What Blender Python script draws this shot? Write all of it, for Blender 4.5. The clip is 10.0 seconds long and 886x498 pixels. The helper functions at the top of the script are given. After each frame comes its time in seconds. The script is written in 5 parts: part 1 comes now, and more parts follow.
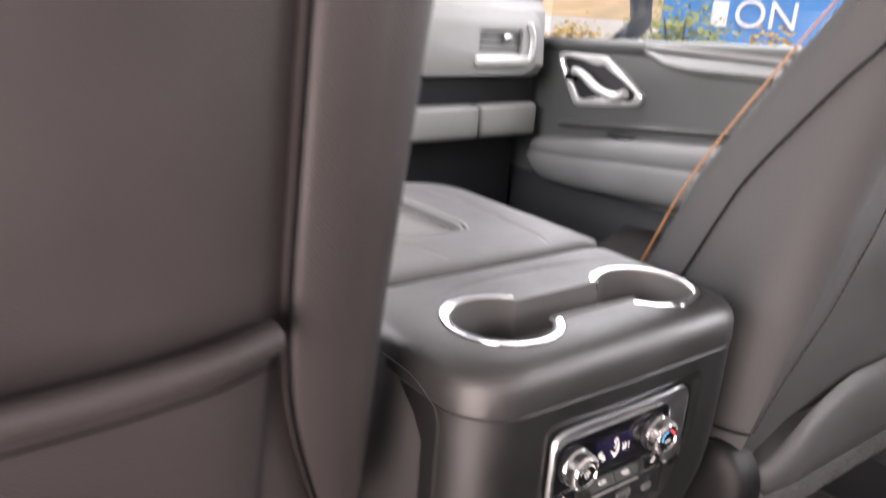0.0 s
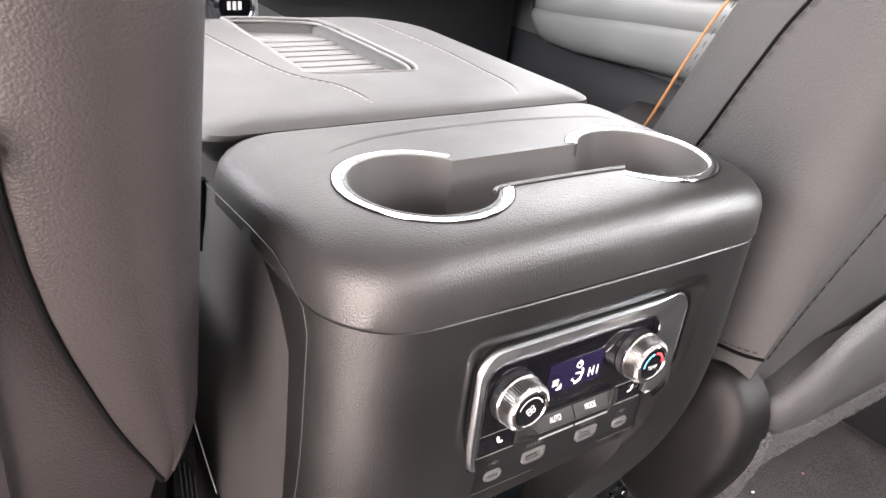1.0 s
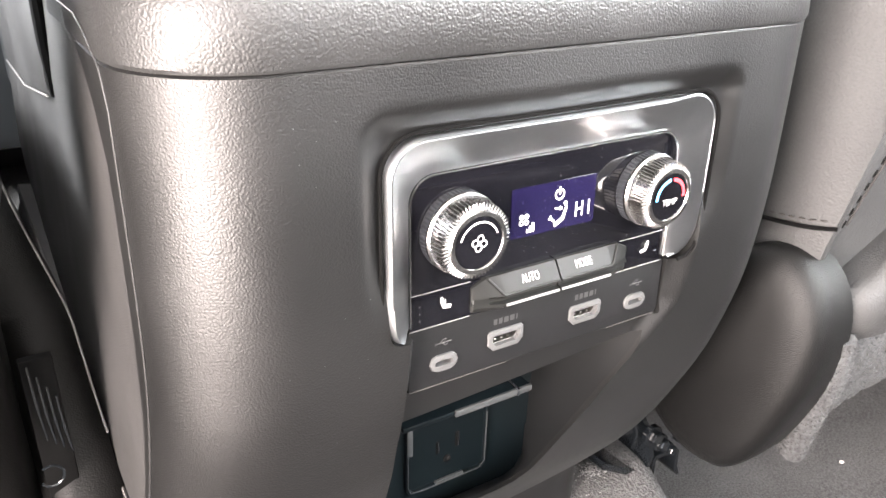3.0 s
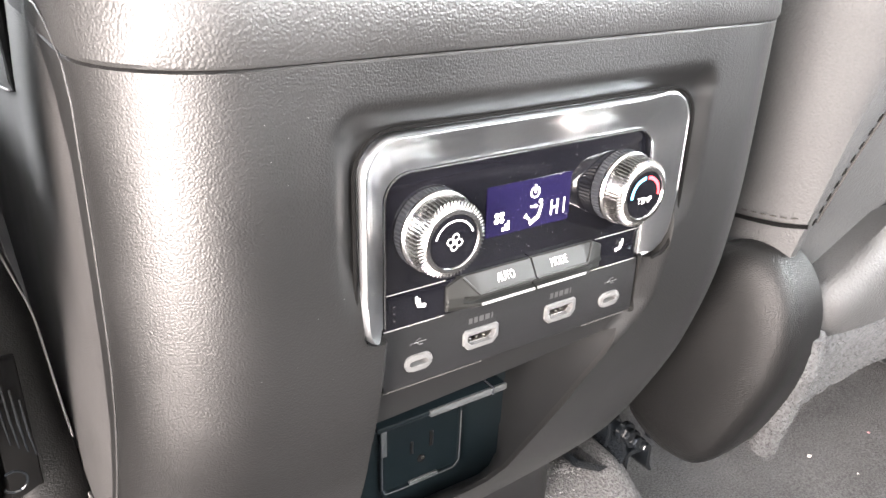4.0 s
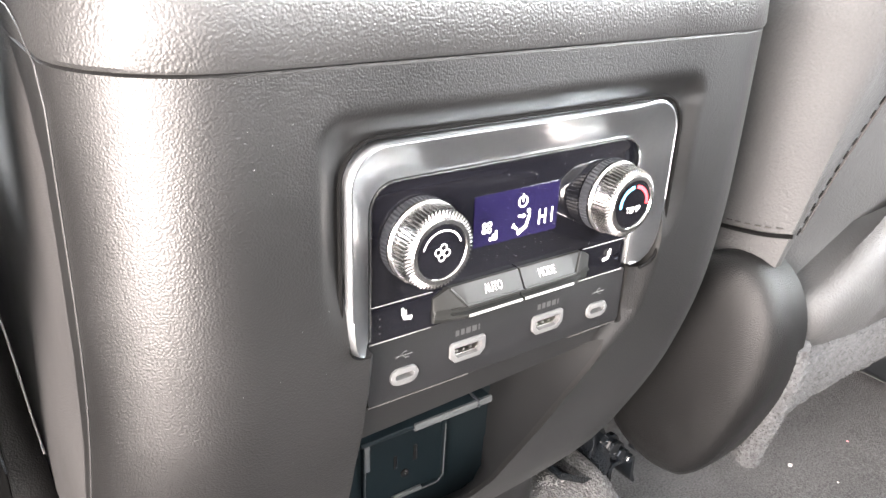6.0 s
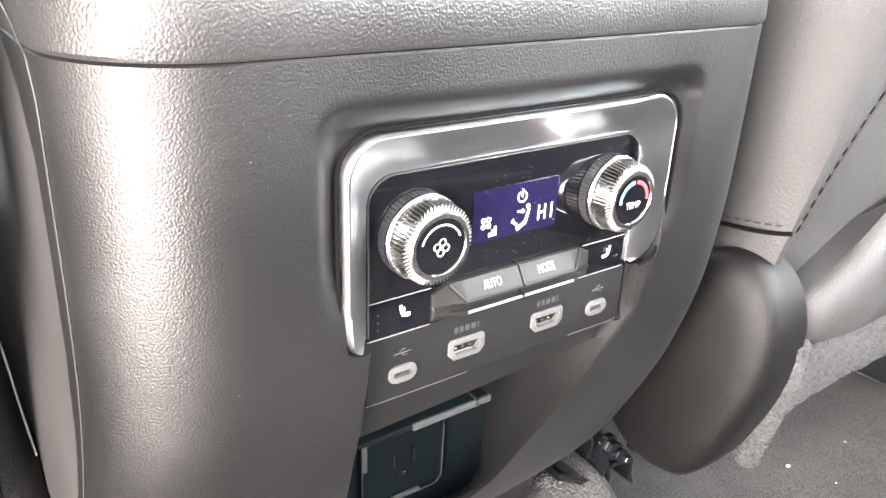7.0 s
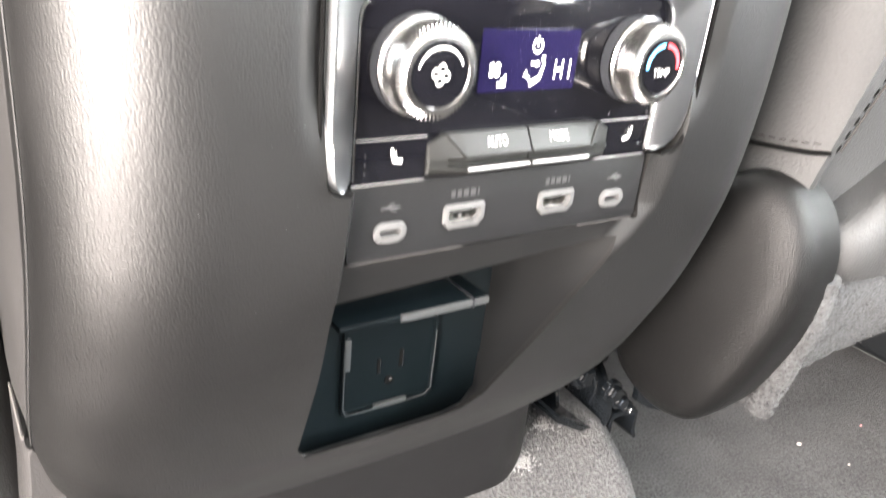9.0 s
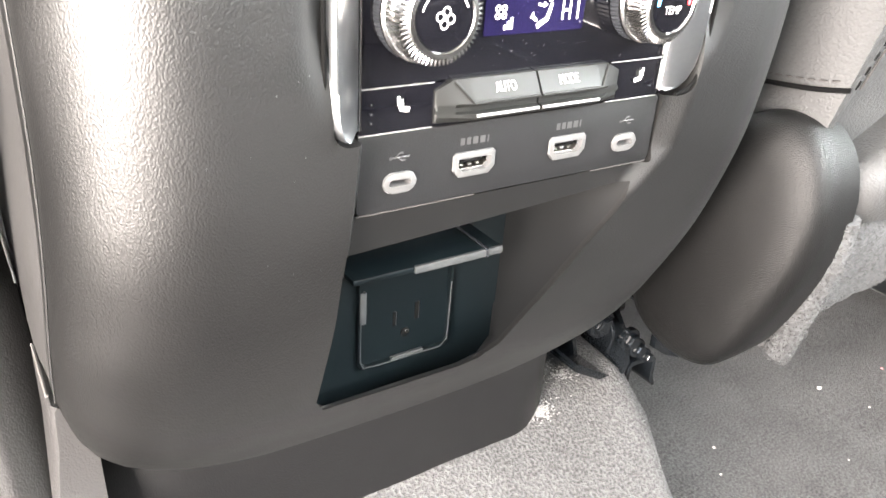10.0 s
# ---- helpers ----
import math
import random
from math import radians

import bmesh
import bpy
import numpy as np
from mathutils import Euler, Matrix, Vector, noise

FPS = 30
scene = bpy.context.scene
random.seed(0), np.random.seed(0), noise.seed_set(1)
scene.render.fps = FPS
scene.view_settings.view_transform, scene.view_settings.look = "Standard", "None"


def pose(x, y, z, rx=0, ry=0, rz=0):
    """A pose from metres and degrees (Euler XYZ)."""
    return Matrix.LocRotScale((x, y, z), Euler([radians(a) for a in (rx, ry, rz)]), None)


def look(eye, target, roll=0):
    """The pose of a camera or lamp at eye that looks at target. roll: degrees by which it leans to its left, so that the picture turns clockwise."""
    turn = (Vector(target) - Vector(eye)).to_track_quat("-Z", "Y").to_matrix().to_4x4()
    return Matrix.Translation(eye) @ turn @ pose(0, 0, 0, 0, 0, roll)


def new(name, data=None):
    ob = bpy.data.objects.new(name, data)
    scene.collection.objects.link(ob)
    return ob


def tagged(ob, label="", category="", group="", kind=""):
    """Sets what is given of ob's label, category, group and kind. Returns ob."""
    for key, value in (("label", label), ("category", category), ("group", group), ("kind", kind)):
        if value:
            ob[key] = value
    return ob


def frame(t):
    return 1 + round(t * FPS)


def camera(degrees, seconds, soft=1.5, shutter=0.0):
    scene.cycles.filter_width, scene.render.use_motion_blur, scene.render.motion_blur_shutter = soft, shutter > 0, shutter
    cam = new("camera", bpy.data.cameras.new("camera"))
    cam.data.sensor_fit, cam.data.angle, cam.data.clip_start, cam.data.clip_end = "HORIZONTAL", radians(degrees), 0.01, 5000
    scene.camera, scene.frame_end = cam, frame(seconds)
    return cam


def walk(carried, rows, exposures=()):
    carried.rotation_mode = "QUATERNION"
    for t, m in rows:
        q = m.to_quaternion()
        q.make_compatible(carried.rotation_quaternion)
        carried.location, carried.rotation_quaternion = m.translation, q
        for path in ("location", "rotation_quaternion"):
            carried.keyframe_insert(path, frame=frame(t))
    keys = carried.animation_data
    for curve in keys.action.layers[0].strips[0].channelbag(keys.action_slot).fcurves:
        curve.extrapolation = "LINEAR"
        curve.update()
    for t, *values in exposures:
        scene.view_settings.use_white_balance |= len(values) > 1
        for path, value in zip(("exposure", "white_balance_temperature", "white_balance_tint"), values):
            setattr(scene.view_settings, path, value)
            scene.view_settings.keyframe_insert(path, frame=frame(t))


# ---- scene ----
# ---- camera ----
cam = camera(59.7, 10.0, soft=1.5, shutter=0.6)
PATH = [
    (0, (-0.44, -0.339, 0.738), (0.71, 1.171, 0.108), 3.7),
    (0.5, (-0.327, -0.271, 0.667), (0.795, 1.167, -0.153), 5.5),
    (1, (-0.287, -0.244, 0.657), (0.787, 1.183, -0.243), 6.7),
    (1.5, (-0.271, -0.254, 0.641), (0.77, 1.209, -0.238), 5.6),
    (2, (-0.225, -0.238, 0.584), (0.759, 1.297, -0.239), 2.6),
    (2.5, (-0.198, -0.228, 0.536), (0.745, 1.342, -0.268), 1.0),
    (3, (-0.189, -0.221, 0.515), (0.774, 1.325, -0.309), 0.9),
    (4.5, (-0.188, -0.215, 0.513), (0.86, 1.277, -0.308), 2.2),
    (5, (-0.19, -0.211, 0.509), (0.874, 1.274, -0.304), 2.3),
    (5.5, (-0.188, -0.211, 0.512), (0.882, 1.273, -0.297), 2.4),
    (7, (-0.187, -0.208, 0.507), (0.902, 1.269, -0.287), 2.4),
    (7.5, (-0.187, -0.207, 0.504), (0.901, 1.275, -0.283), 2.8),
    (8, (-0.186, -0.209, 0.503), (0.898, 1.276, -0.283), 3.4),
    (8.5, (-0.183, -0.215, 0.492), (0.886, 1.276, -0.305), 4.3),
    (9, (-0.173, -0.207, 0.452), (0.875, 1.286, -0.368), 6.0),
    (9.5, (-0.17, -0.208, 0.44), (0.833, 1.27, -0.459), 6.4),
    (10, (-0.171, -0.208, 0.449), (0.82, 1.263, -0.474), 3.9),
]
EXPOSURES = [(0.0, 0.98, 7000, 26), (0.5, 1.52, 7000, 24), (1.0, 1.72, 7000, 22), (1.5, 1.8, 6980, 20), (2.0, 2.0, 6950, 19), (2.6, 2.58, 6900, 18), (4.5, 2.97, 6750, 16), (8.3, 2.97, 6750, 16), (9.0, 3.02, 6800, 14), (10.0, 3.25, 6800, 13)]
walk(cam, [(t, look(eye, target, roll)) for t, eye, target, roll in PATH], EXPOSURES)

# ---- world and light ----
world = bpy.data.worlds.new("sky")
scene.world = world
world.use_nodes = True
wn = world.node_tree.nodes
sky = wn.new("ShaderNodeTexSky")
sky.sky_type = "NISHITA"
sky.sun_disc = False
sky.sun_elevation = radians(71)
sky.sun_rotation = radians(217)
sky.dust_density = 3.0
world.node_tree.links.new(sky.outputs[0], wn["Background"].inputs[0])
wn["Background"].inputs[1].default_value = 0.15

sun = new("sun", bpy.data.lights.new("sun", "SUN"))
sun.data.energy = 3.5
sun.data.angle = radians(3)
sun.data.color = (1.0, 0.95, 0.88)
sun.matrix_world = look((-1.2, -1.6, 6.0), (0, 0, 0))


def window_light(name, place, target, width, height, power, colour=(1, 1, 1)):
    """Sky light in an opening of the cabin."""
    lamp = new(name, bpy.data.lights.new(name, "AREA"))
    lamp.data.shape, lamp.data.size, lamp.data.size_y = "RECTANGLE", width, height
    lamp.data.energy, lamp.data.color = power, colour
    lamp.matrix_world = look(place, target)
    return lamp


window_light("door_opening_light", (-0.94, -0.43, 0.45), (-0.12, 0.0, 0.42), 0.45, 0.85, 20, (1.0, 0.94, 0.88))
window_light("windscreen_light", (0.1, 1.24, 1.02), (0.0, 0.2, 0.45), 1.2, 0.5, 6.0, (0.96, 1.0, 0.95))
window_light("rear_door_window_light", (0.80, -0.56, 0.80), (-0.2, -0.15, 0.50), 0.8, 0.30, 14, (0.90, 0.97, 1.0))
window_light("tailgate_window_light", (0.0, -1.45, 0.98), (0.0, -0.6, 1.20), 1.1, 0.30, 17, (0.96, 0.98, 0.96))
window_light("driver_window_light", (-0.80, 0.45, 0.90), (0.2, 0.15, 0.50), 0.8, 0.33, 13, (0.90, 0.98, 1.0))
window_light("front_door_window_light", (0.80, 0.45, 0.90), (0.0, 0.1, 0.45), 0.8, 0.33, 5, (0.90, 0.98, 1.0))

# ---- materials ----


def material(name, colour, rough=0.5, metal=0.0, bump=0.0, scale=600.0, kind="noise", vary=0.12, coat=0.0, patch=9.0,
             emit=None, ior=1.5, rough_vary=0.08, detail=3.0, depth=0.0006, grain_mix=0.45, mask=""):
    """A procedural surface: colour with two scales of variation, roughness with wear, fine relief."""
    m = bpy.data.materials.new(name)
    m.use_nodes = True
    nt = m.node_tree
    nodes, links = nt.nodes, nt.links
    b = nodes["Principled BSDF"]
    b.inputs["Roughness"].default_value, b.inputs["Metallic"].default_value = rough, metal
    b.inputs["Coat Weight"].default_value = coat
    b.inputs["Coat Roughness"].default_value = 0.05
    b.inputs["IOR"].default_value = ior
    tc = nodes.new("ShaderNodeTexCoord")
    big = nodes.new("ShaderNodeTexNoise")
    big.inputs["Scale"].default_value, big.inputs["Detail"].default_value = patch, 5
    links.new(tc.outputs["Object"], big.inputs["Vector"])
    fine = nodes.new("ShaderNodeTexNoise")
    fine.inputs["Scale"].default_value, fine.inputs["Detail"].default_value = scale, detail
    links.new(tc.outputs["Object"], fine.inputs["Vector"])
    mix = nodes.new("ShaderNodeMix")
    mix.data_type = "FLOAT"
    mix.inputs[0].default_value = grain_mix
    links.new(big.outputs[0], mix.inputs[2])
    links.new(fine.outputs[0], mix.inputs[3])
    ramp = nodes.new("ShaderNodeValToRGB")
    lo = [max(c * (1 - vary), 0) for c in colour]
    hi = [min(c * (1 + vary), 1) for c in colour]
    ramp.color_ramp.elements[0].position, ramp.color_ramp.elements[1].position = 0.35, 0.65
    ramp.color_ramp.elements[0].color, ramp.color_ramp.elements[1].color = (*lo, 1), (*hi, 1)
    links.new(mix.outputs[0], ramp.inputs[0])
    links.new(ramp.outputs[0], b.inputs["Base Color"])
    if rough_vary:
        rr = nodes.new("ShaderNodeMapRange")
        rr.inputs[1].default_value, rr.inputs[2].default_value = 0.3, 0.7
        rr.inputs[3].default_value, rr.inputs[4].default_value = max(rough - rough_vary, 0.02), min(rough + rough_vary, 1)
        links.new(big.outputs[0], rr.inputs[0])
        links.new(rr.outputs[0], b.inputs["Roughness"])
    if bump:
        bp = nodes.new("ShaderNodeBump")
        bp.inputs["Strength"].default_value = bump
        bp.inputs["Distance"].default_value = depth
        if kind == "grain":
            v = nodes.new("ShaderNodeTexVoronoi")
            v.feature = "SMOOTH_F1"
            v.inputs["Scale"].default_value = scale
            v.inputs["Smoothness"].default_value = 0.35
            bp.invert = True
            bend = nodes.new("ShaderNodeTexNoise")
            bend.inputs["Scale"].default_value, bend.inputs["Detail"].default_value = scale * 0.55, 2
            links.new(tc.outputs["Object"], bend.inputs["Vector"])
            warp = nodes.new("ShaderNodeVectorMath")
            warp.operation = "MULTIPLY_ADD"
            links.new(bend.outputs[1], warp.inputs[0])
            warp.inputs[1].default_value = (0.8 / scale,) * 3
            links.new(tc.outputs["Object"], warp.inputs[2])
            links.new(warp.outputs[0], v.inputs["Vector"])
            links.new(v.outputs["Distance"], bp.inputs["Height"])
            if mask:
                at = nodes.new("ShaderNodeAttribute")
                at.attribute_name = mask
                mul = nodes.new("ShaderNodeMath")
                mul.operation = "MULTIPLY"
                mul.inputs[1].default_value = bump
                links.new(at.outputs["Fac"], mul.inputs[0])
                links.new(mul.outputs[0], bp.inputs["Strength"])
        else:
            links.new(fine.outputs[0], bp.inputs["Height"])
        links.new(bp.outputs[0], b.inputs["Normal"])
    if emit:
        b.inputs["Emission Color"].default_value = (*emit[:3], 1)
        b.inputs["Emission Strength"].default_value = emit[3]
    return m


M = {
    "cap": material("grained_black_plastic", (0.010, 0.010, 0.010), 0.45, bump=0.34, scale=1050, kind="grain", ior=1.5),
    "fascia": material("grained_charcoal_plastic", (0.0018, 0.0018, 0.0018), 0.46, bump=0.24, scale=1350, kind="grain", ior=1.5, mask="graining"),
    "fascia_smooth": material("smooth_charcoal_plastic", (0.0020, 0.0022, 0.0024), 0.5, bump=0.1, scale=1400, ior=1.42),
    "side": material("fine_charcoal_plastic", (0.023, 0.0222, 0.0220), 0.5, bump=0.3, scale=1100, kind="grain"),
    "leather": material("dark_leather", (0.0150, 0.0126, 0.0126), 0.56, bump=0.35, scale=780, kind="grain", ior=1.31),
    "leather_grey": material("charcoal_leather", (0.0275, 0.0278, 0.0280), 0.64, bump=0.45, scale=700, kind="grain", ior=1.34),
    # darker copy of the charcoal leather, with the rear side's shade put in
    "leather_rear": material("shaded_charcoal_leather", (0.0205, 0.0205, 0.0205), 0.58, bump=0.45, scale=800, kind="grain"),
    "lid": material("armrest_leather", (0.034, 0.0335, 0.033), 0.50, bump=0.25, scale=900, kind="grain"),
    "rubber": material("black_rubber", (0.025, 0.025, 0.025), 0.6, bump=0.2, scale=900),
    "liner": material("cup_plastic", (0.042, 0.041, 0.040), 0.5, bump=0.2, scale=1500),
    "gloss": material("piano_black", (0.003, 0.003, 0.004), 0.06, coat=0.0, ior=1.4, vary=0.3, rough_vary=0.03),
    "satin": material("satin_black", (0.012, 0.013, 0.015), 0.3, bump=0.05, scale=2000),
    "plate": material("port_plate_plastic", (0.0042, 0.0042, 0.0045), 0.5, bump=0.2, scale=1800, ior=1.33),
    "key": material("dark_key_plastic", (0.005, 0.0053, 0.0049), 0.5, bump=0.05, scale=2000, ior=1.33),
    "skirt": material("dark_skirt_plastic", (0.0040, 0.0040, 0.0042), 0.5, bump=0.2, scale=1200, kind="grain", ior=1.32),
    "shield": material("black_shield_plastic", (0.0026, 0.0025, 0.0024), 0.5, bump=0.2, scale=1200, kind="grain", ior=1.22),
    "outlet": material("outlet_black_plastic", (0.0026, 0.0044, 0.0053), 0.42, bump=0.08, scale=1800, ior=1.23),
    "chrome": material("bright_chrome", (0.60, 0.60, 0.605), 0.15, metal=1.0, vary=0.03, rough_vary=0.04),
    "satin_chrome": material("satin_chrome", (0.42, 0.415, 0.41), 0.2, metal=1.0, vary=0.05, rough_vary=0.05),
    "bezel": material("dark_chrome", (0.35, 0.365, 0.375), 0.30, metal=1.0, vary=0.03, rough_vary=0.015),
    "lip": material("pale_satin_metal", (0.25, 0.25, 0.245), 0.40, metal=0.6, rough_vary=0.03),
    "door_chrome": material("pale_door_chrome", (0.68, 0.68, 0.67), 0.34, metal=0.7, rough_vary=0.03),
    "port": material("port_grey_plastic", (0.055, 0.055, 0.055), 0.4, bump=0.05, scale=1500),
    "port_metal": material("port_metal", (0.5, 0.48, 0.45), 0.3, metal=1.0),
    # near black: the shade inside holes and gaps is put into the colour
    "dark": material("hole_shade_black", (0.002, 0.002, 0.002), 0.7, ior=1.2),
    "lcd": material("lcd_glass", (0.005, 0.004, 0.016), 0.12, emit=(0.10, 0.07, 0.32, 0.0042), rough_vary=0.02),
    "glow": material("lit_symbol", (0.8, 0.8, 0.75), 0.4, emit=(1.0, 0.93, 0.66, 0.32)),
    "print": material("white_print", (0.50, 0.50, 0.48), 0.5),
    "print_dim": material("moulded_mark", (0.022, 0.022, 0.022), 0.5),
    "red": material("red_print", (0.75, 0.05, 0.06), 0.4),
    "blue": material("blue_print", (0.10, 0.42, 0.72), 0.4),
    "piping": material("orange_piping", (0.17, 0.078, 0.028), 0.5, bump=0.2, scale=1200),
    "thread": material("dark_thread", (0.030, 0.028, 0.027), 0.9, bump=0.3, scale=2500, ior=1.2),
    "thread_light": material("grey_thread", (0.33, 0.31, 0.28), 0.7, bump=0.3, scale=2500),
    "lint": material("pale_lint", (0.16, 0.16, 0.165), 0.9),
    # near black; cords of it stand in for the shadow in gaps and seams
    "seam": material("seam_shadow_gap", (0.002, 0.002, 0.002), 0.9, ior=1.15, rough_vary=0),
    # paler than the outlet plastic, so light on its edges is in the colour
    "outlet_edge": material("pale_outlet_edge", (0.032, 0.034, 0.035), 0.4, bump=0.1, scale=1200),
    # pale tone, also stands in for highlights along plastic edges
    "edge": material("pale_plastic_edge", (0.11, 0.105, 0.10), 0.4, bump=0.1, scale=1200),
    "cover": material("smooth_hinge_cover", (0.0028, 0.0028, 0.0028), 0.44, bump=0.42, scale=1500, kind="grain", ior=1.30),
    "tray": material("grey_tray_rubber", (0.11, 0.109, 0.105), 0.5, bump=0.2, scale=1200),
    "carpet": material("grey_carpet", (0.045, 0.0442, 0.0440), 0.95, bump=1.0, scale=520, vary=0.65, patch=18, rough_vary=0, detail=4, depth=0.003, grain_mix=0.75),
    "carpet_trim": material("seat_carpet", (0.034, 0.035, 0.036), 0.95, bump=1.0, scale=420, vary=0.6, patch=30, rough_vary=0, detail=4, depth=0.002, grain_mix=0.7),
    "steel": material("black_painted_steel", (0.004, 0.005, 0.006), 0.17, bump=0.25, scale=260, ior=1.45),
    "zinc": material("bare_steel", (0.55, 0.55, 0.55), 0.3, metal=1.0),
    "dash_light": material("grey_dash_leather", (0.22, 0.22, 0.215), 0.5, bump=0.25, scale=900, kind="grain"),
    "dash_dark": material("black_dash_plastic", (0.010, 0.0115, 0.013), 0.5, bump=0.25, scale=1000, kind="grain"),
    "door_grey": material("grey_door_plastic", (0.060, 0.063, 0.061), 0.5, bump=0.25, scale=900, kind="grain"),
    "door_pad": material("soft_door_pad", (0.135, 0.14, 0.138), 0.55, bump=0.2, scale=900, kind="grain"),
    "head": material("headliner_cloth", (0.62, 0.61, 0.59), 0.9, bump=0.4, scale=1500),
    "trim": material("pale_pillar_trim", (0.36, 0.36, 0.34), 0.7, bump=0.2, scale=1200),
    "speck": material("crumb", (0.55, 0.50, 0.45), 0.9),
    "pink": material("pink_crumb", (0.6, 0.25, 0.25), 0.9),
    "dust": material("pale_scuff_dust", (0.19, 0.187, 0.183), 0.95, bump=0.6, scale=900, vary=0.4),
    "asphalt": material("pale_concrete", (0.30, 0.29, 0.27), 0.9, bump=0.5, scale=60, vary=0.3, patch=1.5),
    "white_paint": material("white_car_paint", (0.75, 0.76, 0.76), 0.25, coat=0.5),
    "sign_blue": material("blue_sign_panel", (0.05, 0.25, 0.62), 0.4),
    "sign_white": material("white_sign_letters", (0.85, 0.85, 0.85), 0.4),
    "leaf": material("sunlit_leaves", (0.14, 0.17, 0.035), 0.6, vary=0.5, patch=14),
    "leaf_warm": material("yellow_leaves", (0.30, 0.20, 0.05), 0.6, vary=0.5, patch=14),
    "bark": material("bark", (0.12, 0.09, 0.07), 0.9, bump=0.5, scale=60),
    "hill": material("far_dry_hill", (0.30, 0.22, 0.13), 0.9, vary=0.3, patch=0.3),
}


def glass_material():
    m = bpy.data.materials.new("window_glass")
    m.use_nodes = True
    nt = m.node_tree
    nt.nodes.remove(nt.nodes["Principled BSDF"])
    out = nt.nodes["Material Output"]
    clear = nt.nodes.new("ShaderNodeBsdfTransparent")
    clear.inputs[0].default_value = (0.90, 0.93, 0.91, 1)
    gloss = nt.nodes.new("ShaderNodeBsdfGlossy")
    gloss.inputs["Roughness"].default_value = 0.02
    mix = nt.nodes.new("ShaderNodeMixShader")
    mix.inputs[0].default_value = 0.06
    nt.links.new(clear.outputs[0], mix.inputs[1])
    nt.links.new(gloss.outputs[0], mix.inputs[2])
    nt.links.new(mix.outputs[0], out.inputs[0])
    return m


M["glass"] = glass_material()

# ---- mesh helpers ----


def thing(name, place, label, category, group="", kind=""):
    ob = new(name)
    ob.empty_display_size = 0.02
    ob.location = place
    return tagged(ob, label, category, group, kind)


def mesh_of(name, bm, mat, smooth=35):
    me = bpy.data.meshes.new(name)
    bmesh.ops.recalc_face_normals(bm, faces=bm.faces)
    bm.to_mesh(me)
    bm.free()
    me.materials.append(mat)
    me.shade_smooth()
    me.set_sharp_from_angle(angle=radians(smooth))
    return me


def hang(ob, parent):
    """Make ob a child that keeps its place in the world."""
    if parent is None:
        return ob
    ob.parent = parent
    root = parent
    while root.parent is not None:
        root = root.parent
    ob.matrix_parent_inverse = Matrix.Translation(-root.location) if parent is root else Matrix.Identity(4)
    return ob


def part(name, bm, mat, parent=None, label="", smooth=35):
    ob = new(name, mesh_of(name, bm, mat, smooth))
    hang(ob, parent)
    if label:
        ob["label"] = label
    return ob


def loft(loops, closed=True, caps=True, bm=None):
    """Skin a row of point loops of equal length."""
    bm = bm or bmesh.new()
    rows = [[bm.verts.new(p) for p in loop] for loop in loops]
    n = len(rows[0])
    for a, b in zip(rows, rows[1:]):
        for i in range(n if closed else n - 1):
            j = (i + 1) % n
            bm.faces.new((a[i], a[j], b[j], b[i]))
    if caps and closed:
        bm.faces.new(rows[0][::-1])
        bm.faces.new(rows[-1])
    return bm


def box(x0, x1, y0, y1, z0, z1, r=0.0, seg=2, bm=None):
    """A box with rounded edges."""
    b = bmesh.new()
    bmesh.ops.create_cube(b, size=1)
    for v in b.verts:
        v.co = Vector(((x0 + x1) / 2 + v.co.x * (x1 - x0), (y0 + y1) / 2 + v.co.y * (y1 - y0), (z0 + z1) / 2 + v.co.z * (z1 - z0)))
    if r:
        bmesh.ops.bevel(b, geom=list(b.edges), offset=r, segments=seg, profile=0.5, affect="EDGES", clamp_overlap=True)
    return join(bm, b) if bm else b


def join(bm, other):
    me = bpy.data.meshes.new("tmp")
    other.to_mesh(me)
    other.free()
    bm.from_mesh(me)
    bpy.data.meshes.remove(me)
    return bm


def prism(points, y0, y1, r=0.0, seg=2):
    """Points (x, z) pushed from y0 to y1."""
    bm = loft([[(x, y0, z) for x, z in points], [(x, y1, z) for x, z in points]])
    if r:
        front = [e for e in bm.edges if all(abs(v.co.y - min(y0, y1)) < 1e-6 for v in e.verts)]
        bmesh.ops.bevel(bm, geom=front, offset=r, segments=seg, profile=0.5, affect="EDGES", clamp_overlap=True)
    return bm


def rounded(x0, x1, z0, z1, r, n=6):
    """Corner-rounded rectangle as (x, z) points; r: one radius or four (bl, br, tr, tl)."""
    rs = r if isinstance(r, (tuple, list)) else (r,) * 4
    out = []
    for (cx, cz, a0), q in zip(((x0, z0, 180), (x1, z0, 270), (x1, z1, 0), (x0, z1, 90)), rs):
        px = cx + (q if cx == x0 else -q)
        pz = cz + (q if cz == z0 else -q)
        for i in range(n + 1):
            a = radians(a0 + 90 * i / n)
            out.append((px + q * math.cos(a), pz + q * math.sin(a)))
    return out


def disc(cx, cz, r, n=32):
    return [(cx + r * math.cos(2 * math.pi * i / n), cz + r * math.sin(2 * math.pi * i / n)) for i in range(n)]


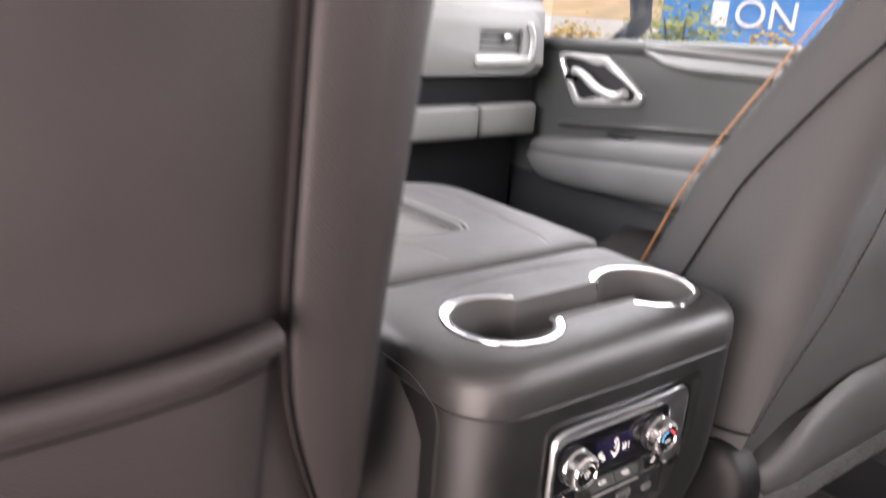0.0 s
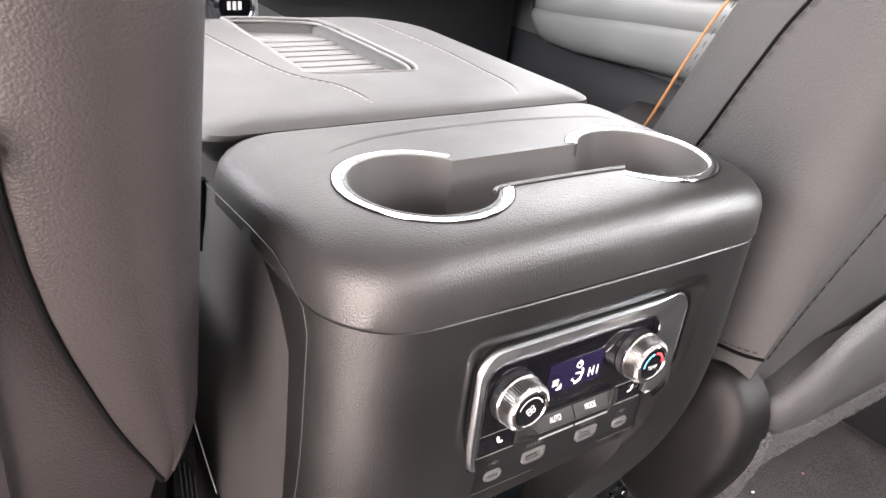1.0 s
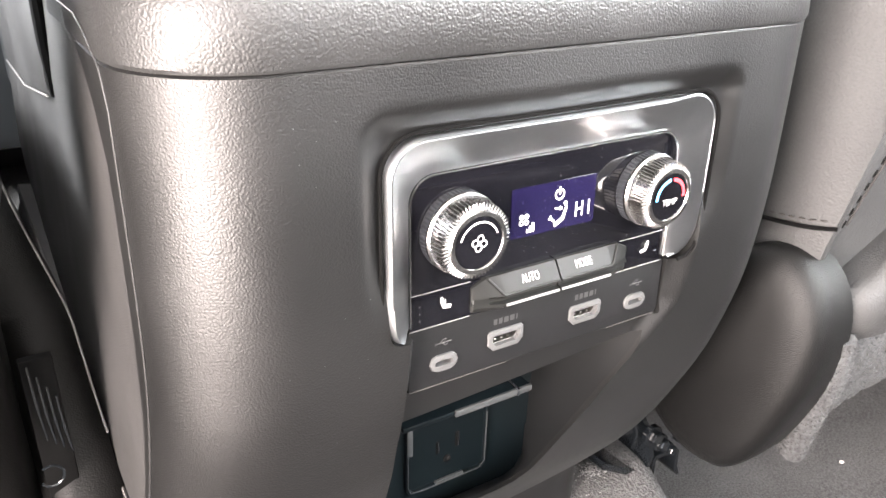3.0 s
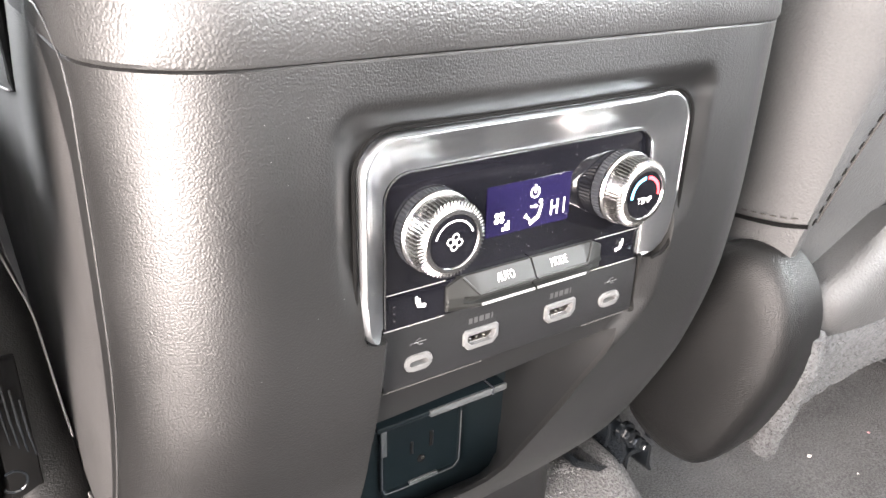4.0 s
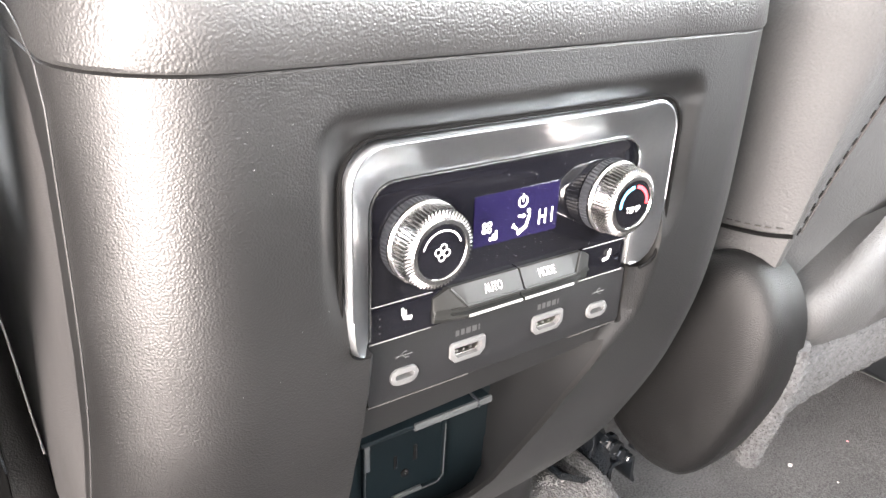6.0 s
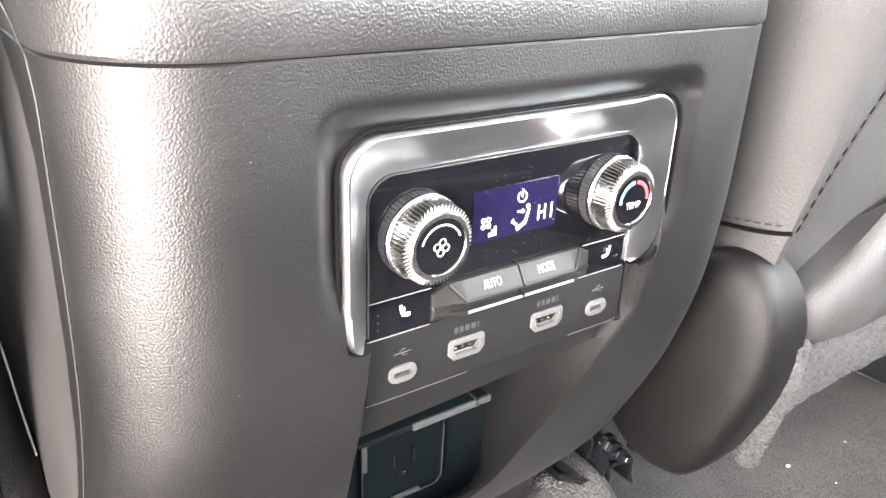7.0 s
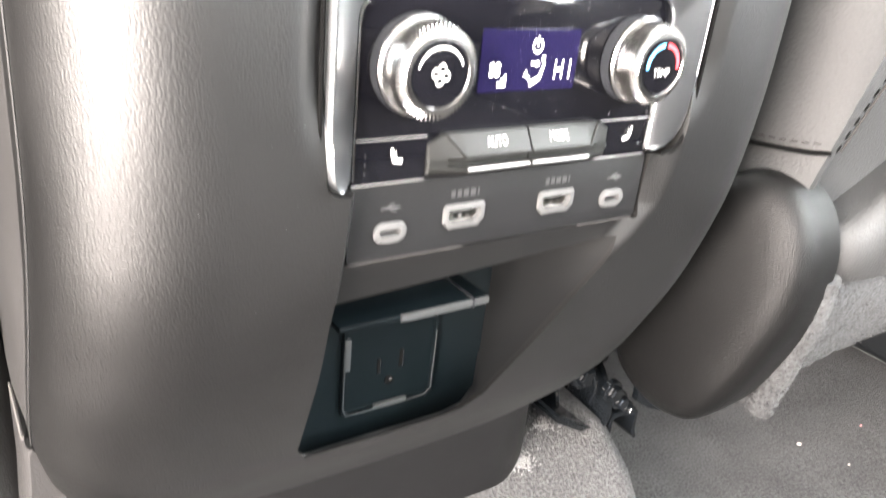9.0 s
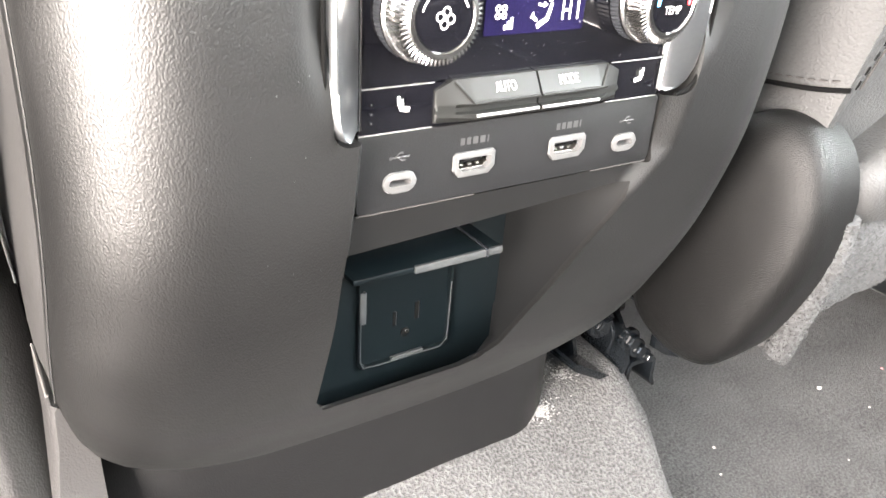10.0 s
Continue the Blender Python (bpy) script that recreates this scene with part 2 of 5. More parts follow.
def arc(cx, cz, r0, r1, a0, a1, y, depth=0.0003, n=16):
    """A strip of a ring, facing the rear."""
    pts = [(cx + r1 * math.cos(radians(a0 + (a1 - a0) * i / n)), cz + r1 * math.sin(radians(a0 + (a1 - a0) * i / n))) for i in range(n + 1)]
    pts += [(cx + r0 * math.cos(radians(a1 + (a0 - a1) * i / n)), cz + r0 * math.sin(radians(a1 + (a0 - a1) * i / n))) for i in range(n + 1)]
    bm = bmesh.new()
    m = n + 1
    fr = [bm.verts.new((x, y - depth, z)) for x, z in pts]
    for i in range(n):
        bm.faces.new((fr[i], fr[i + 1], fr[2 * m - 2 - i], fr[2 * m - 1 - i]))
    return bm


def flat(points, y):
    bm = bmesh.new()
    bm.faces.new([bm.verts.new((x, y, z)) for x, z in points])
    return bm


def spin(profile, cx, cz, n=48, wave=None):
    """Turn (y, radius) pairs about an axis along y; wave(i, j) changes a radius."""
    loops = []
    for j, (y, r) in enumerate(profile):
        loop = []
        for i in range(n):
            a = 2 * math.pi * i / n
            q = r + (wave(i, j) if wave else 0)
            loop.append((cx + q * math.cos(a), y, cz + q * math.sin(a)))
        loops.append(loop)
    return loft(loops)


def tube(points, r, n=8, closed=False):
    """A round cord along points; r: a number or one per point."""
    pts = [Vector(p) for p in points]
    rs = r if isinstance(r, (list, tuple)) else [r] * len(pts)
    loops = []
    up = None
    for i, p in enumerate(pts):
        d = (pts[min(i + 1, len(pts) - 1)] - pts[max(i - 1, 0)]).normalized()
        if up is None:
            up = d.orthogonal().normalized()
        up = (up - d * up.dot(d)).normalized()
        side = d.cross(up)
        loops.append([p + rs[i] * (math.cos(2 * math.pi * k / n) * up + math.sin(2 * math.pi * k / n) * side) for k in range(n)])
    return loft(loops)


def curve(points, n=40):
    """A smooth line through points (Catmull-Rom)."""
    p = [Vector(q) for q in points]
    p = [2 * p[0] - p[1]] + p + [2 * p[-1] - p[-2]]
    out = []
    k = len(p) - 3
    for i in range(n + 1):
        s = min(i * k / n, k - 1e-9)
        j = int(s)
        t = s - j
        a, b, c, d = p[j:j + 4]
        out.append(0.5 * ((2 * b) + (c - a) * t + (2 * a - 5 * b + 4 * c - d) * t * t + (3 * b - a - 3 * c + d) * t ** 3))
    return out


def stitches(points, length=0.0042, gap=0.0018, r=0.0006, out=(0, 0, 0)):
    """Thread stitches along a line, all in one mesh."""
    line = curve(points, 200)
    bm = bmesh.new()
    run, nxt, start = 0.0, 0.0, None
    for a, b in zip(line, line[1:]):
        run += (b - a).length
        if start is None and run >= nxt:
            start = b.copy()
        elif start is not None and (b - start).length >= length:
            o = Vector(out)
            mid = (start + b) / 2 + o * 1.5
            join(bm, tube([start + o * 0.2, mid, b + o * 0.2], [r * 0.6, r, r * 0.6], 5))
            start, nxt = None, run + gap
    return bm


def cut(bm, cutters, mat):
    """The bmesh less the cutters, as a bmesh."""
    me = bpy.data.meshes.new("solid")
    bmesh.ops.recalc_face_normals(bm, faces=bm.faces)
    bm.to_mesh(me)
    bm.free()
    ob = new("solid", me)
    tools = []
    for c in cutters:
        cm = bpy.data.meshes.new("tool")
        bmesh.ops.recalc_face_normals(c, faces=c.faces)
        c.to_mesh(cm)
        c.free()
        t = new("tool", cm)
        mod = ob.modifiers.new("cut", "BOOLEAN")
        mod.operation, mod.object, mod.solver = "DIFFERENCE", t, "EXACT"
        tools.append(t)
    bpy.context.view_layer.update()
    done = bpy.data.meshes.new_from_object(ob.evaluated_get(bpy.context.evaluated_depsgraph_get()))
    res = bmesh.new()
    res.from_mesh(done)
    for o in (ob, *tools):
        d = o.data
        bpy.data.objects.remove(o)
        bpy.data.meshes.remove(d)
    bpy.data.meshes.remove(done)
    return res


def lettering(text, size, cx, cz, y, stretch=1.0):
    """Words in the built-in font, facing the rear, centred."""
    cu = bpy.data.curves.new("words", "FONT")
    cu.body, cu.size, cu.align_x, cu.align_y = text, size, "CENTER", "CENTER"
    ob = new("words", cu)
    bpy.context.view_layer.update()
    me = bpy.data.meshes.new_from_object(ob.evaluated_get(bpy.context.evaluated_depsgraph_get()))
    bpy.data.objects.remove(ob)
    bpy.data.curves.remove(cu)
    bm = bmesh.new()
    bm.from_mesh(me)
    bpy.data.meshes.remove(me)
    for v in bm.verts:
        v.co = Vector((cx + v.co.x * stretch, y, cz + v.co.y))
    return bm


def table(v, xs, ys):
    return float(np.interp(v, xs, ys))


def eased(v, xs, ys):
    """A smooth curve through the points of a table, without overshoot."""
    v = min(max(v, xs[0]), xs[-1])
    i = min(max(int(np.searchsorted(xs, v)) - 1, 0), len(xs) - 2)
    step = [(ys[k + 1] - ys[k]) / (xs[k + 1] - xs[k]) for k in range(len(xs) - 1)]

    def slope(k):
        if k == 0 or k == len(xs) - 1:
            return step[min(k, len(step) - 1)]
        a, b = step[k - 1], step[k]
        return 0.0 if a * b <= 0 else 2 * a * b / (a + b)

    h = xs[i + 1] - xs[i]
    t = (v - xs[i]) / h
    return (ys[i] * (1 + 2 * t) * (1 - t) ** 2 + slope(i) * h * t * (1 - t) ** 2
            + ys[i + 1] * t * t * (3 - 2 * t) + slope(i + 1) * h * t * t * (t - 1))

# ---- centre console ----
console = thing("center_console", (0, 0.2, 0.12), "charcoal plastic centre console with grained rear end between the front seats", "console")

FACE_Z = (0.195, 0.205, 0.23, 0.26, 0.30, 0.35, 0.40, 0.469)
FACE_Y = (0.058, 0.052, 0.036, 0.022, 0.006, -0.006, -0.010, -0.011)
HALF_Z = (0.195, 0.203, 0.212, 0.225, 0.25, 0.28, 0.32, 0.37, 0.469)
HALF_X = (0.096, 0.120, 0.132, 0.140, 0.148, 0.152, 0.154, 0.155, 0.154)
HALF_L = (0.138, 0.151, 0.1570, 0.1602, 0.1618, 0.1608, 0.1580, 0.1555, 0.154)


def face_y(z):
    return eased(z, FACE_Z, FACE_Y)


def wrap(a, yf, yb, r, n=14, bow=0.003, k=22):
    """Plan outline open to the front: left flank, rounded corner, rear face, corner, right flank."""
    pts = [(-a, yb), (-a, (yb + yf + r) / 2)]
    for i in range(n + 1):
        t = radians(180 + 90 * i / n)
        pts.append((-a + r + r * math.cos(t), yf + r + r * math.sin(t)))
    for i in range(1, k):
        x = (-a + r) + (2 * a - 2 * r) * i / k
        pts.append((x, yf - bow * (1 - (2 * i / k - 1) ** 2) * 0.5))
    for i in range(n + 1):
        t = radians(270 + 90 * i / n)
        pts.append((a - r + r * math.cos(t), yf + r + r * math.sin(t)))
    pts += [(a, (yb + yf + r) / 2), (a, yb)]
    return pts


# rear fascia below the seam
zs = [0.195, 0.199, 0.203, 0.208, 0.213, 0.22, 0.23, 0.245] + list(np.linspace(0.26, 0.466, 104)) + [0.4685, 0.4692]
loops = []
for z in zs:
    inset = 0.0007 if z == zs[-1] else 0.0
    loops.append([(x, y, z) for x, y in wrap(eased(z, HALF_Z, HALF_X) - inset, face_y(z) + inset, 0.105, 0.045, k=120)])


def hollow(x, z):
    """0 under the control panel, 1 where its moulded hollow ends."""
    dx, dz = max(abs(x) - 0.0785, 0.0), max((0.410 - z) * 0.34, z - 0.4435, 0.0)
    return min(math.hypot(dx, dz) / (0.0125 if x < 0 or z > 0.4435 else 0.011), 1.0)


def dip(x, z):
    """Soft hollow round the control panel and the port plate."""
    around = 0.0048 * (1 - hollow(x, z) ** 2.0) ** 2
    if z >= 0.372 or z < 0.318:
        return around
    # the band below the plate stays level with it, with a crisp step at its ends
    right = table(z, (0.318, 0.326, 0.3345, 0.345, 0.372), (0.047, 0.053, 0.0595, 0.0665, 0.0700))
    e = min(max((x - right) / 0.009, (-0.0665 - x) / 0.002, 0.0), 1.0)
    return around + (0.0058 - around) * (1 - e)


for loop in loops:
    for i, (x, y, z) in enumerate(loop):
        y2 = y + dip(x, z) if y < 0.02 and abs(x) < 0.1 else y
        wide = eased(z, HALF_Z, HALF_L) / eased(z, HALF_Z, HALF_X) if x < 0 else 1.0
        rise = table(y, (0.060, 0.070, 0.082, 0.094, 0.105), (0.195, 0.199, 0.207, 0.220, 0.238)) if x < -0.09 else 0.195
        loop[i] = (x * wide, y2, rise + (z - 0.195) * (0.26 - rise) / 0.065 if z < 0.26 else z)
fascia = loft(loops)

# openings for the control panel and the port plate, and the outlet recess
panel_hole = prism(rounded(-0.0785, 0.0785, 0.3665, 0.4435, (0.006, 0.006, 0.012, 0.012)), -0.03, 0.03)
plate_hole = prism(rounded(-0.068, 0.068, 0.338, 0.40, 0.002), -0.03, 0.03)
mouth = [(-0.069, 0.240), (-0.064, 0.231), (0.006, 0.231), (0.016, 0.233), (0.025, 0.241), (0.034, 0.268), (0.046, 0.300), (0.0545, 0.314), (0.0585, 0.322),
         (0.0605, 0.3300), (-0.0695, 0.3220), (-0.0710, 0.316)]
deep = [(-0.066, 0.214), (-0.060, 0.207), (0.034, 0.207), (0.041, 0.210), (0.0455, 0.218), (0.0462, 0.24), (0.0466, 0.27), (0.0468, 0.29), (0.0470, 0.308),
        (0.0470, 0.312), (-0.066, 0.312), (-0.066, 0.304)]


def toward(k):
    """The recess outline between its mouth (0) and its back (1)."""
    return [((1 - k) * a[0] + k * b[0], (1 - k) * a[1] + k * b[1]) for a, b in zip(mouth, deep)]


recess = loft([[(x, face_y(z) - 0.03, z + 0.0) for x, z in toward(-0.25)],
               [(x, face_y(z) + 0.002, z) for x, z in mouth],
               [(x, 0.0645, z) for x, z in deep]])
fascia = cut(fascia, [panel_hole, plate_hole, recess], M["fascia"])
fascia_ob = part("rear_fascia", fascia, M["fascia"], console, "grained charcoal plastic rear face with rounded corners", 32)
# the hollow round the panel is smooth, the rest is grained
graining = fascia_ob.data.attributes.new("graining", "FLOAT", "POINT")
for v, g in zip(fascia_ob.data.vertices, graining.data):
    h = hollow(v.co.x, v.co.z)
    g.value = 1.0 if v.co.y > 0.03 else 0.12 + 0.88 * min(max((h - 0.72) / 0.26, 0.0), 1.0)
    if 0.316 < v.co.z < 0.350 and -0.070 < v.co.x < 0.062:
        g.value = 0.1
fascia_ob.data.materials.append(M["fascia_smooth"])
for p in fascia_ob.data.polygons:
    c = p.center
    if abs(c.x) < 0.073 and 0.203 < c.z < 0.3345 and c.y > face_y(c.z) + 0.0075:
        p.material_index = 1

# paler than the face: the lip's highlight is put into its colour
lip_line = curve([(x, face_y(z) + 0.0012, z - 0.0006) for x, z in ((-0.0655, 0.2345), (-0.061, 0.231), (-0.03, 0.231), (0.006, 0.231), (0.014, 0.2325), (0.018, 0.234))], 30)
part("recess_lip", tube(lip_line, 0.0008, 8), M["side"], console, "rounded lower lip of the outlet recess")

# top cap with the two cup wells
CUPS = ((-0.0745, 0.0615), (0.085, 0.0575))


def plan(a, y0, y1, rr, rf, n=10):
    pts = []
    for cx, cy, a0, r in ((-a, y0, 180, rr), (a, y0, 270, rr), (a, y1, 0, rf), (-a, y1, 90, rf)):
        px, py = cx + (r if cx < 0 else -r), cy + (r if cy == y0 else -r)
        for i in range(n + 1):
            t = radians(a0 + 90 * i / n)
            pts.append((px + r * math.cos(t), py + r * math.sin(t)))
    return pts


cap_loops = []
for z, d in ((0.4696, 0.0005), (0.471, 0.0), (0.487, 0.0007), (0.4935, 0.0022), (0.4985, 0.0052), (0.5022, 0.0096), (0.5046, 0.0150), (0.5060, 0.0215), (0.5065, 0.029), (0.5066, 0.037)):
    cap_loops.append([(x, y, z) for x, y in plan(0.1545 - d * 1.35, -0.0115 + d, 0.164 - d * 0.35, max(0.044 - d * 0.3, 0.02), max(0.016 - d * 0.2, 0.008))])
cap = loft(cap_loops)


def pillar(cx, cy, r, z0, z1, n=48, taper=0.0):
    return loft([[(cx + (r - taper) * math.cos(2 * math.pi * i / n), cy + (r - taper) * math.sin(2 * math.pi * i / n), z0) for i in range(n)],
                 [(cx + r * math.cos(2 * math.pi * i / n), cy + r * math.sin(2 * math.pi * i / n), z1) for i in range(n)]])


slot = box(-0.07, 0.075, 0.040, 0.083, 0.4725, 0.53, 0.004)
cap = cut(cap, [pillar(*CUPS[0], 0.0405, 0.4715, 0.53, taper=0.002), pillar(*CUPS[1], 0.0405, 0.4715, 0.53, taper=0.002), slot], M["cap"])
cap_ob = part("top_cap", cap, M["cap"], console, "grained black plastic cap with two cup wells", 32)
cap_ob.data.materials.append(M["liner"])
for p in cap_ob.data.polygons:
    c = p.center
    if c.z < 0.5015 and abs(c.x) < 0.127 and 0.016 < c.y < 0.105 and c.z > 0.4705:
        p.material_index = 1
# faint raised line behind the wells
ridge = curve([(-0.110, 0.108, 0.5042), (-0.092, 0.121, 0.5048), (-0.048, 0.133, 0.5052), (0.039, 0.134, 0.5052), (0.106, 0.124, 0.5048), (0.122, 0.112, 0.5040)], 40)
part("moulded_ridge", tube(ridge, 0.0022, 8), M["cap"], console)

for (cx, cy), (a0, a1) in zip(CUPS, ((38, 332), (-150, 142))):
    ring = [(0.0396, 0.4985), (0.0398, 0.5042), (0.0404, 0.5060), (0.0418, 0.5071), (0.0448, 0.5074), (0.0472, 0.5071), (0.0476, 0.5060)]
    loops = []
    for i in range(57):
        t = radians(a0 + (a1 - a0) * i / 56)
        loops.append([(cx + r * math.cos(t), cy + r * math.sin(t), z) for r, z in ring])
    part("cup_ring", loft(loops), M["chrome"], console, "bright chrome cup well ring", 50)
    part("ring_groove", tube([(cx + 0.0480 * math.cos(t), cy + 0.0480 * math.sin(t), 0.5066) for t in (radians(a0 + (a1 - a0) * i / 56) for i in range(57))], 0.00024, 6), M["seam"], console)
lip = tube(curve([(-0.046, 0.0375, 0.5065), (-0.040, 0.0415, 0.507), (-0.02, 0.0425, 0.507), (0.03, 0.0418, 0.507), (0.052, 0.0405, 0.507)], 24), 0.0013, 8)
part("slot_lip", lip, M["cap"], console)

# flanks, below and ahead of the cap
for s in (-1, 1):
    prof = []
    for y in (0.0475, 0.06, 0.10, 0.17, 0.30, 0.50, 0.74):
        x = 0.1535 if y < 0.2 else 0.1535 - (y - 0.2) * 0.02
        lo = table(y, (0.04, 0.11, 0.2, 0.8), (0.225, 0.22, 0.21, 0.20) if s < 0 else (0.285, 0.235, 0.20, 0.05))
        hi = 0.4675 if y < 0.05 else table(y, (0.05, 0.06, 0.1, 0.17, 0.175, 0.4, 0.5, 0.8), (0.474, 0.4785, 0.4785, 0.4765, 0.474, 0.474, 0.455, 0.42))
        zz = np.linspace(lo, hi, 8)
        wide = [eased(z, HALF_Z, HALF_L) - 0.1535 + table(y, (0.05, 0.09, 0.2), (0.0, 0.0022, 0.0012)) if s < 0 else 0.0 for z in zz]
        outer = [(s * (x + wide[k] - (0.002 if k in (0, 7) else 0)), y, z) for k, z in enumerate(zz)]
        inner = [(s * (x - 0.02), y, z) for z in zz[::-1]]
        prof.append([(px, max(py, face_y(pz) + 0.0468), pz) for px, py, pz in outer + inner])
    part("side_panel", loft(prof), M["side"], console, "fine-grained charcoal plastic flank")
    part("side_panel_edge", tube([*[(s * (eased(z, HALF_Z, HALF_L if s < 0 else HALF_X) - 0.00005), face_y(z) + 0.0395, z) for z in np.linspace(0.25, 0.455, 14)], (s * 0.1542, 0.034, 0.467), (s * 0.1545, 0.052, 0.4755), (s * 0.1548, 0.066, 0.4795), (s * 0.1548, 0.10, 0.4795), (s * 0.1545, 0.165, 0.4765)], 0.00034, 6),
         M["print_dim"], console, "thin seam edge")

part("bin_side", loft([[(-0.150, y, zb), (-0.1572, y, zb + 0.0008), (-0.1584, y, zb + 0.003), (-0.1584, y, 0.470), (-0.1572, y, 0.4738), (-0.150, y, 0.4745)] for y, zb in ((0.1720, 0.4315), (0.1730, 0.4300), (0.21, 0.424), (0.317, 0.407), (0.48, 0.395))]), M["side"], console, "raised side of the armrest bin", 40)
# black cord painting the shadow in the gap behind the bin
part("bin_gap", tube([(-0.1560, 0.1690, 0.478), (-0.1562, 0.1695, 0.455), (-0.1562, 0.1720, 0.430)], [0.0030, 0.0030, 0.0012], 8), M["seam"], console, "dark gap behind the armrest bin")
part("bin_edge", tube([(-0.1586, 0.1735, 0.4302), (-0.1586, 0.21, 0.4242), (-0.1586, 0.317, 0.4072), (-0.1586, 0.48, 0.3952)], 0.0006, 6), M["edge"], console, "pale edge line")

# dark skirt on the carpet
sk = []
for z, g in ((0.085, 0.004), (0.12, 0.004), (0.17, 0.002), (0.19, 0.0), (0.202, 0.0)):
    a = table(z, (0.08, 0.2), (0.144, 0.122))
    wl = table(z, (0.085, 0.13, 0.17, 0.19, 0.202), (0.194, 0.182, 0.173, 0.166, 0.154)) / a
    sk.append([(x * (wl if x < 0 else 1.0), y, z + (table(y, (0.066, 0.10, 0.20), (0.0, 0.022, 0.034)) if x < -0.07 and z > 0.185 else 0.0)) for x, y in wrap(a, table(z, (0.085, 0.16, 0.20), (0.088, 0.078, 0.062)), 0.20, 0.050, bow=0.0)])
part("skirt", loft(sk), M["skirt"], console, "dark plastic skirt on the carpet")
ls = []
for y in (0.063, 0.066, 0.10, 0.16, 0.30, 0.50, 0.70):
    k = 0.002 if y == 0.063 else 0.0
    top = table(y, (0.07, 0.15, 0.25, 0.50, 0.8), (0.249, 0.246, 0.250, 0.236, 0.22))
    row = [(-0.1605, y, top - 0.001), (-0.1635 + k, y, top), (-0.1648 + k, y, top - 0.0015), (-0.1660 + k, y, top - 0.02)]
    row += [(table(z, (0.07, 0.13, 0.19, 0.24), (-0.196, -0.181, -0.1715, -0.166)) + k, y, z) for z in (0.19, 0.13, 0.07)]
    ls.append(row + [(-0.150, y, 0.07), (-0.150, y, top - 0.002)])
part("lower_side_panel", loft(ls), M["side"], console, "charcoal plastic lower flank with a crisp top edge")
# pale cord: the light caught on the top edge is put into its colour
part("lower_side_edge", tube(curve([(-0.1640, 0.072, 0.2494), (-0.1642, 0.15, 0.2464), (-0.1642, 0.25, 0.2504), (-0.1642, 0.50, 0.2364)], 20), 0.0007, 6), M["edge"], console, "pale edge line")
lb = []
for z in (0.06, 0.15, 0.22, 0.27):
    lb.append([(x, y, z) for x, y in plan(0.122, table(z, (0.06, 0.27), (0.135, 0.10)), 0.6, 0.03, 0.02)])
part("lower_body", loft(lb), M["satin"], console)

# armrest lid with its tray
lid = thing("armrest_lid", (0, 0.3, 0.475), "grey leather armrest lid with ribbed rubber tray on top", "armrest")
ll = []
for z, d, e in ((0.470, 0.030, 0.022), (0.480, 0.025, 0.016), (0.488, 0.018, 0.008), (0.494, 0.0090, 0.0020), (0.4985, 0.0022, 0.0016), (0.5022, 0.0, 0.0050), (0.5052, 0.0025, 0.0115), (0.5074, 0.0075, 0.020), (0.5086, 0.0145, 0.031), (0.5091, 0.024, 0.045)):
    ll.append([(x, y, z) for x, y in plan(0.1590 - e, 0.1680 + d, 0.458 - d, max(0.018 - d * 0.3, 0.008), max(0.060 - d * 0.3, 0.02))])
tray_out = [(-0.048, 0.270), (-0.040, 0.260), (-0.01, 0.2555), (0.033, 0.2515), (0.042, 0.2545), (0.049, 0.270), (0.0505, 0.30), (0.048, 0.38), (0.039, 0.432), (-0.036, 0.448), (-0.043, 0.43), (-0.045, 0.36)]
tray_in = [(x * 0.9, 0.34 + (y - 0.34) * 0.94) for x, y in tray_out]
tray_cut = loft([[(x, y, 0.53) for x, y in tray_out], [(x, y, 0.5075) for x, y in tray_out], [(x, y, 0.496) for x, y in tray_in]])
part("cushion", cut(loft(ll), [tray_cut], M["lid"]), M["lid"], lid, smooth=30)
rim = [Vector((x, y, 0.5086)) for x, y in tray_out]
rim_line = curve(rim + [rim[0]], 70)
part("tray_rim", tube(rim_line, 0.0016, 8), M["tray"], lid, "raised rubber tray rim")
inner_rim = [Vector((0.002 + (p.x - 0.002) * 0.91, 0.35 + (p.y - 0.35) * 0.95, 0.5066)) for p in rim]
part("tray_step", tube(curve(inner_rim + [inner_rim[0]], 70), 0.0014, 8), M["tray"], lid, "inner step of the tray rim")
mat_bm = loft([[(x, y, 0.4955) for x, y in tray_in], [(x, y, 0.4975) for x, y in tray_in]])
liner = part("tray_mat", mat_bm, M["tray"], lid, "ribbed grey rubber tray mat")
for i in range(9):
    y = 0.270 + i * 0.0165
    part("rib", box(-0.039, 0.039, y - 0.0066, y + 0.0066, 0.497, 0.4990, 0.0008), M["tray"], liner)
for pts in ([(-0.033, 0.1690, 0.5015), (-0.0325, 0.1735, 0.5055), (-0.033, 0.188, 0.5088), (-0.038, 0.227, 0.5094), (-0.062, 0.269, 0.5094), (-0.076, 0.367, 0.5094), (-0.080, 0.43, 0.509)],
            [(0.083, 0.1690, 0.5015), (0.084, 0.1735, 0.5055), (0.088, 0.184, 0.5086), (0.095, 0.206, 0.5094), (0.098, 0.247, 0.5094), (0.103, 0.313, 0.5094), (0.098, 0.43, 0.509)]):
    part("seam", tube(curve([(x, y, z - 0.0004) for x, y, z in pts], 40), 0.0005, 6), M["thread"], lid)
    part("stitching", stitches([(x - 0.003, y, z) for x, y, z in pts], 0.0036, 0.0018, 0.00030, (0, 0, 0.0001)), M["thread_light"], lid, "pale grey stitching")
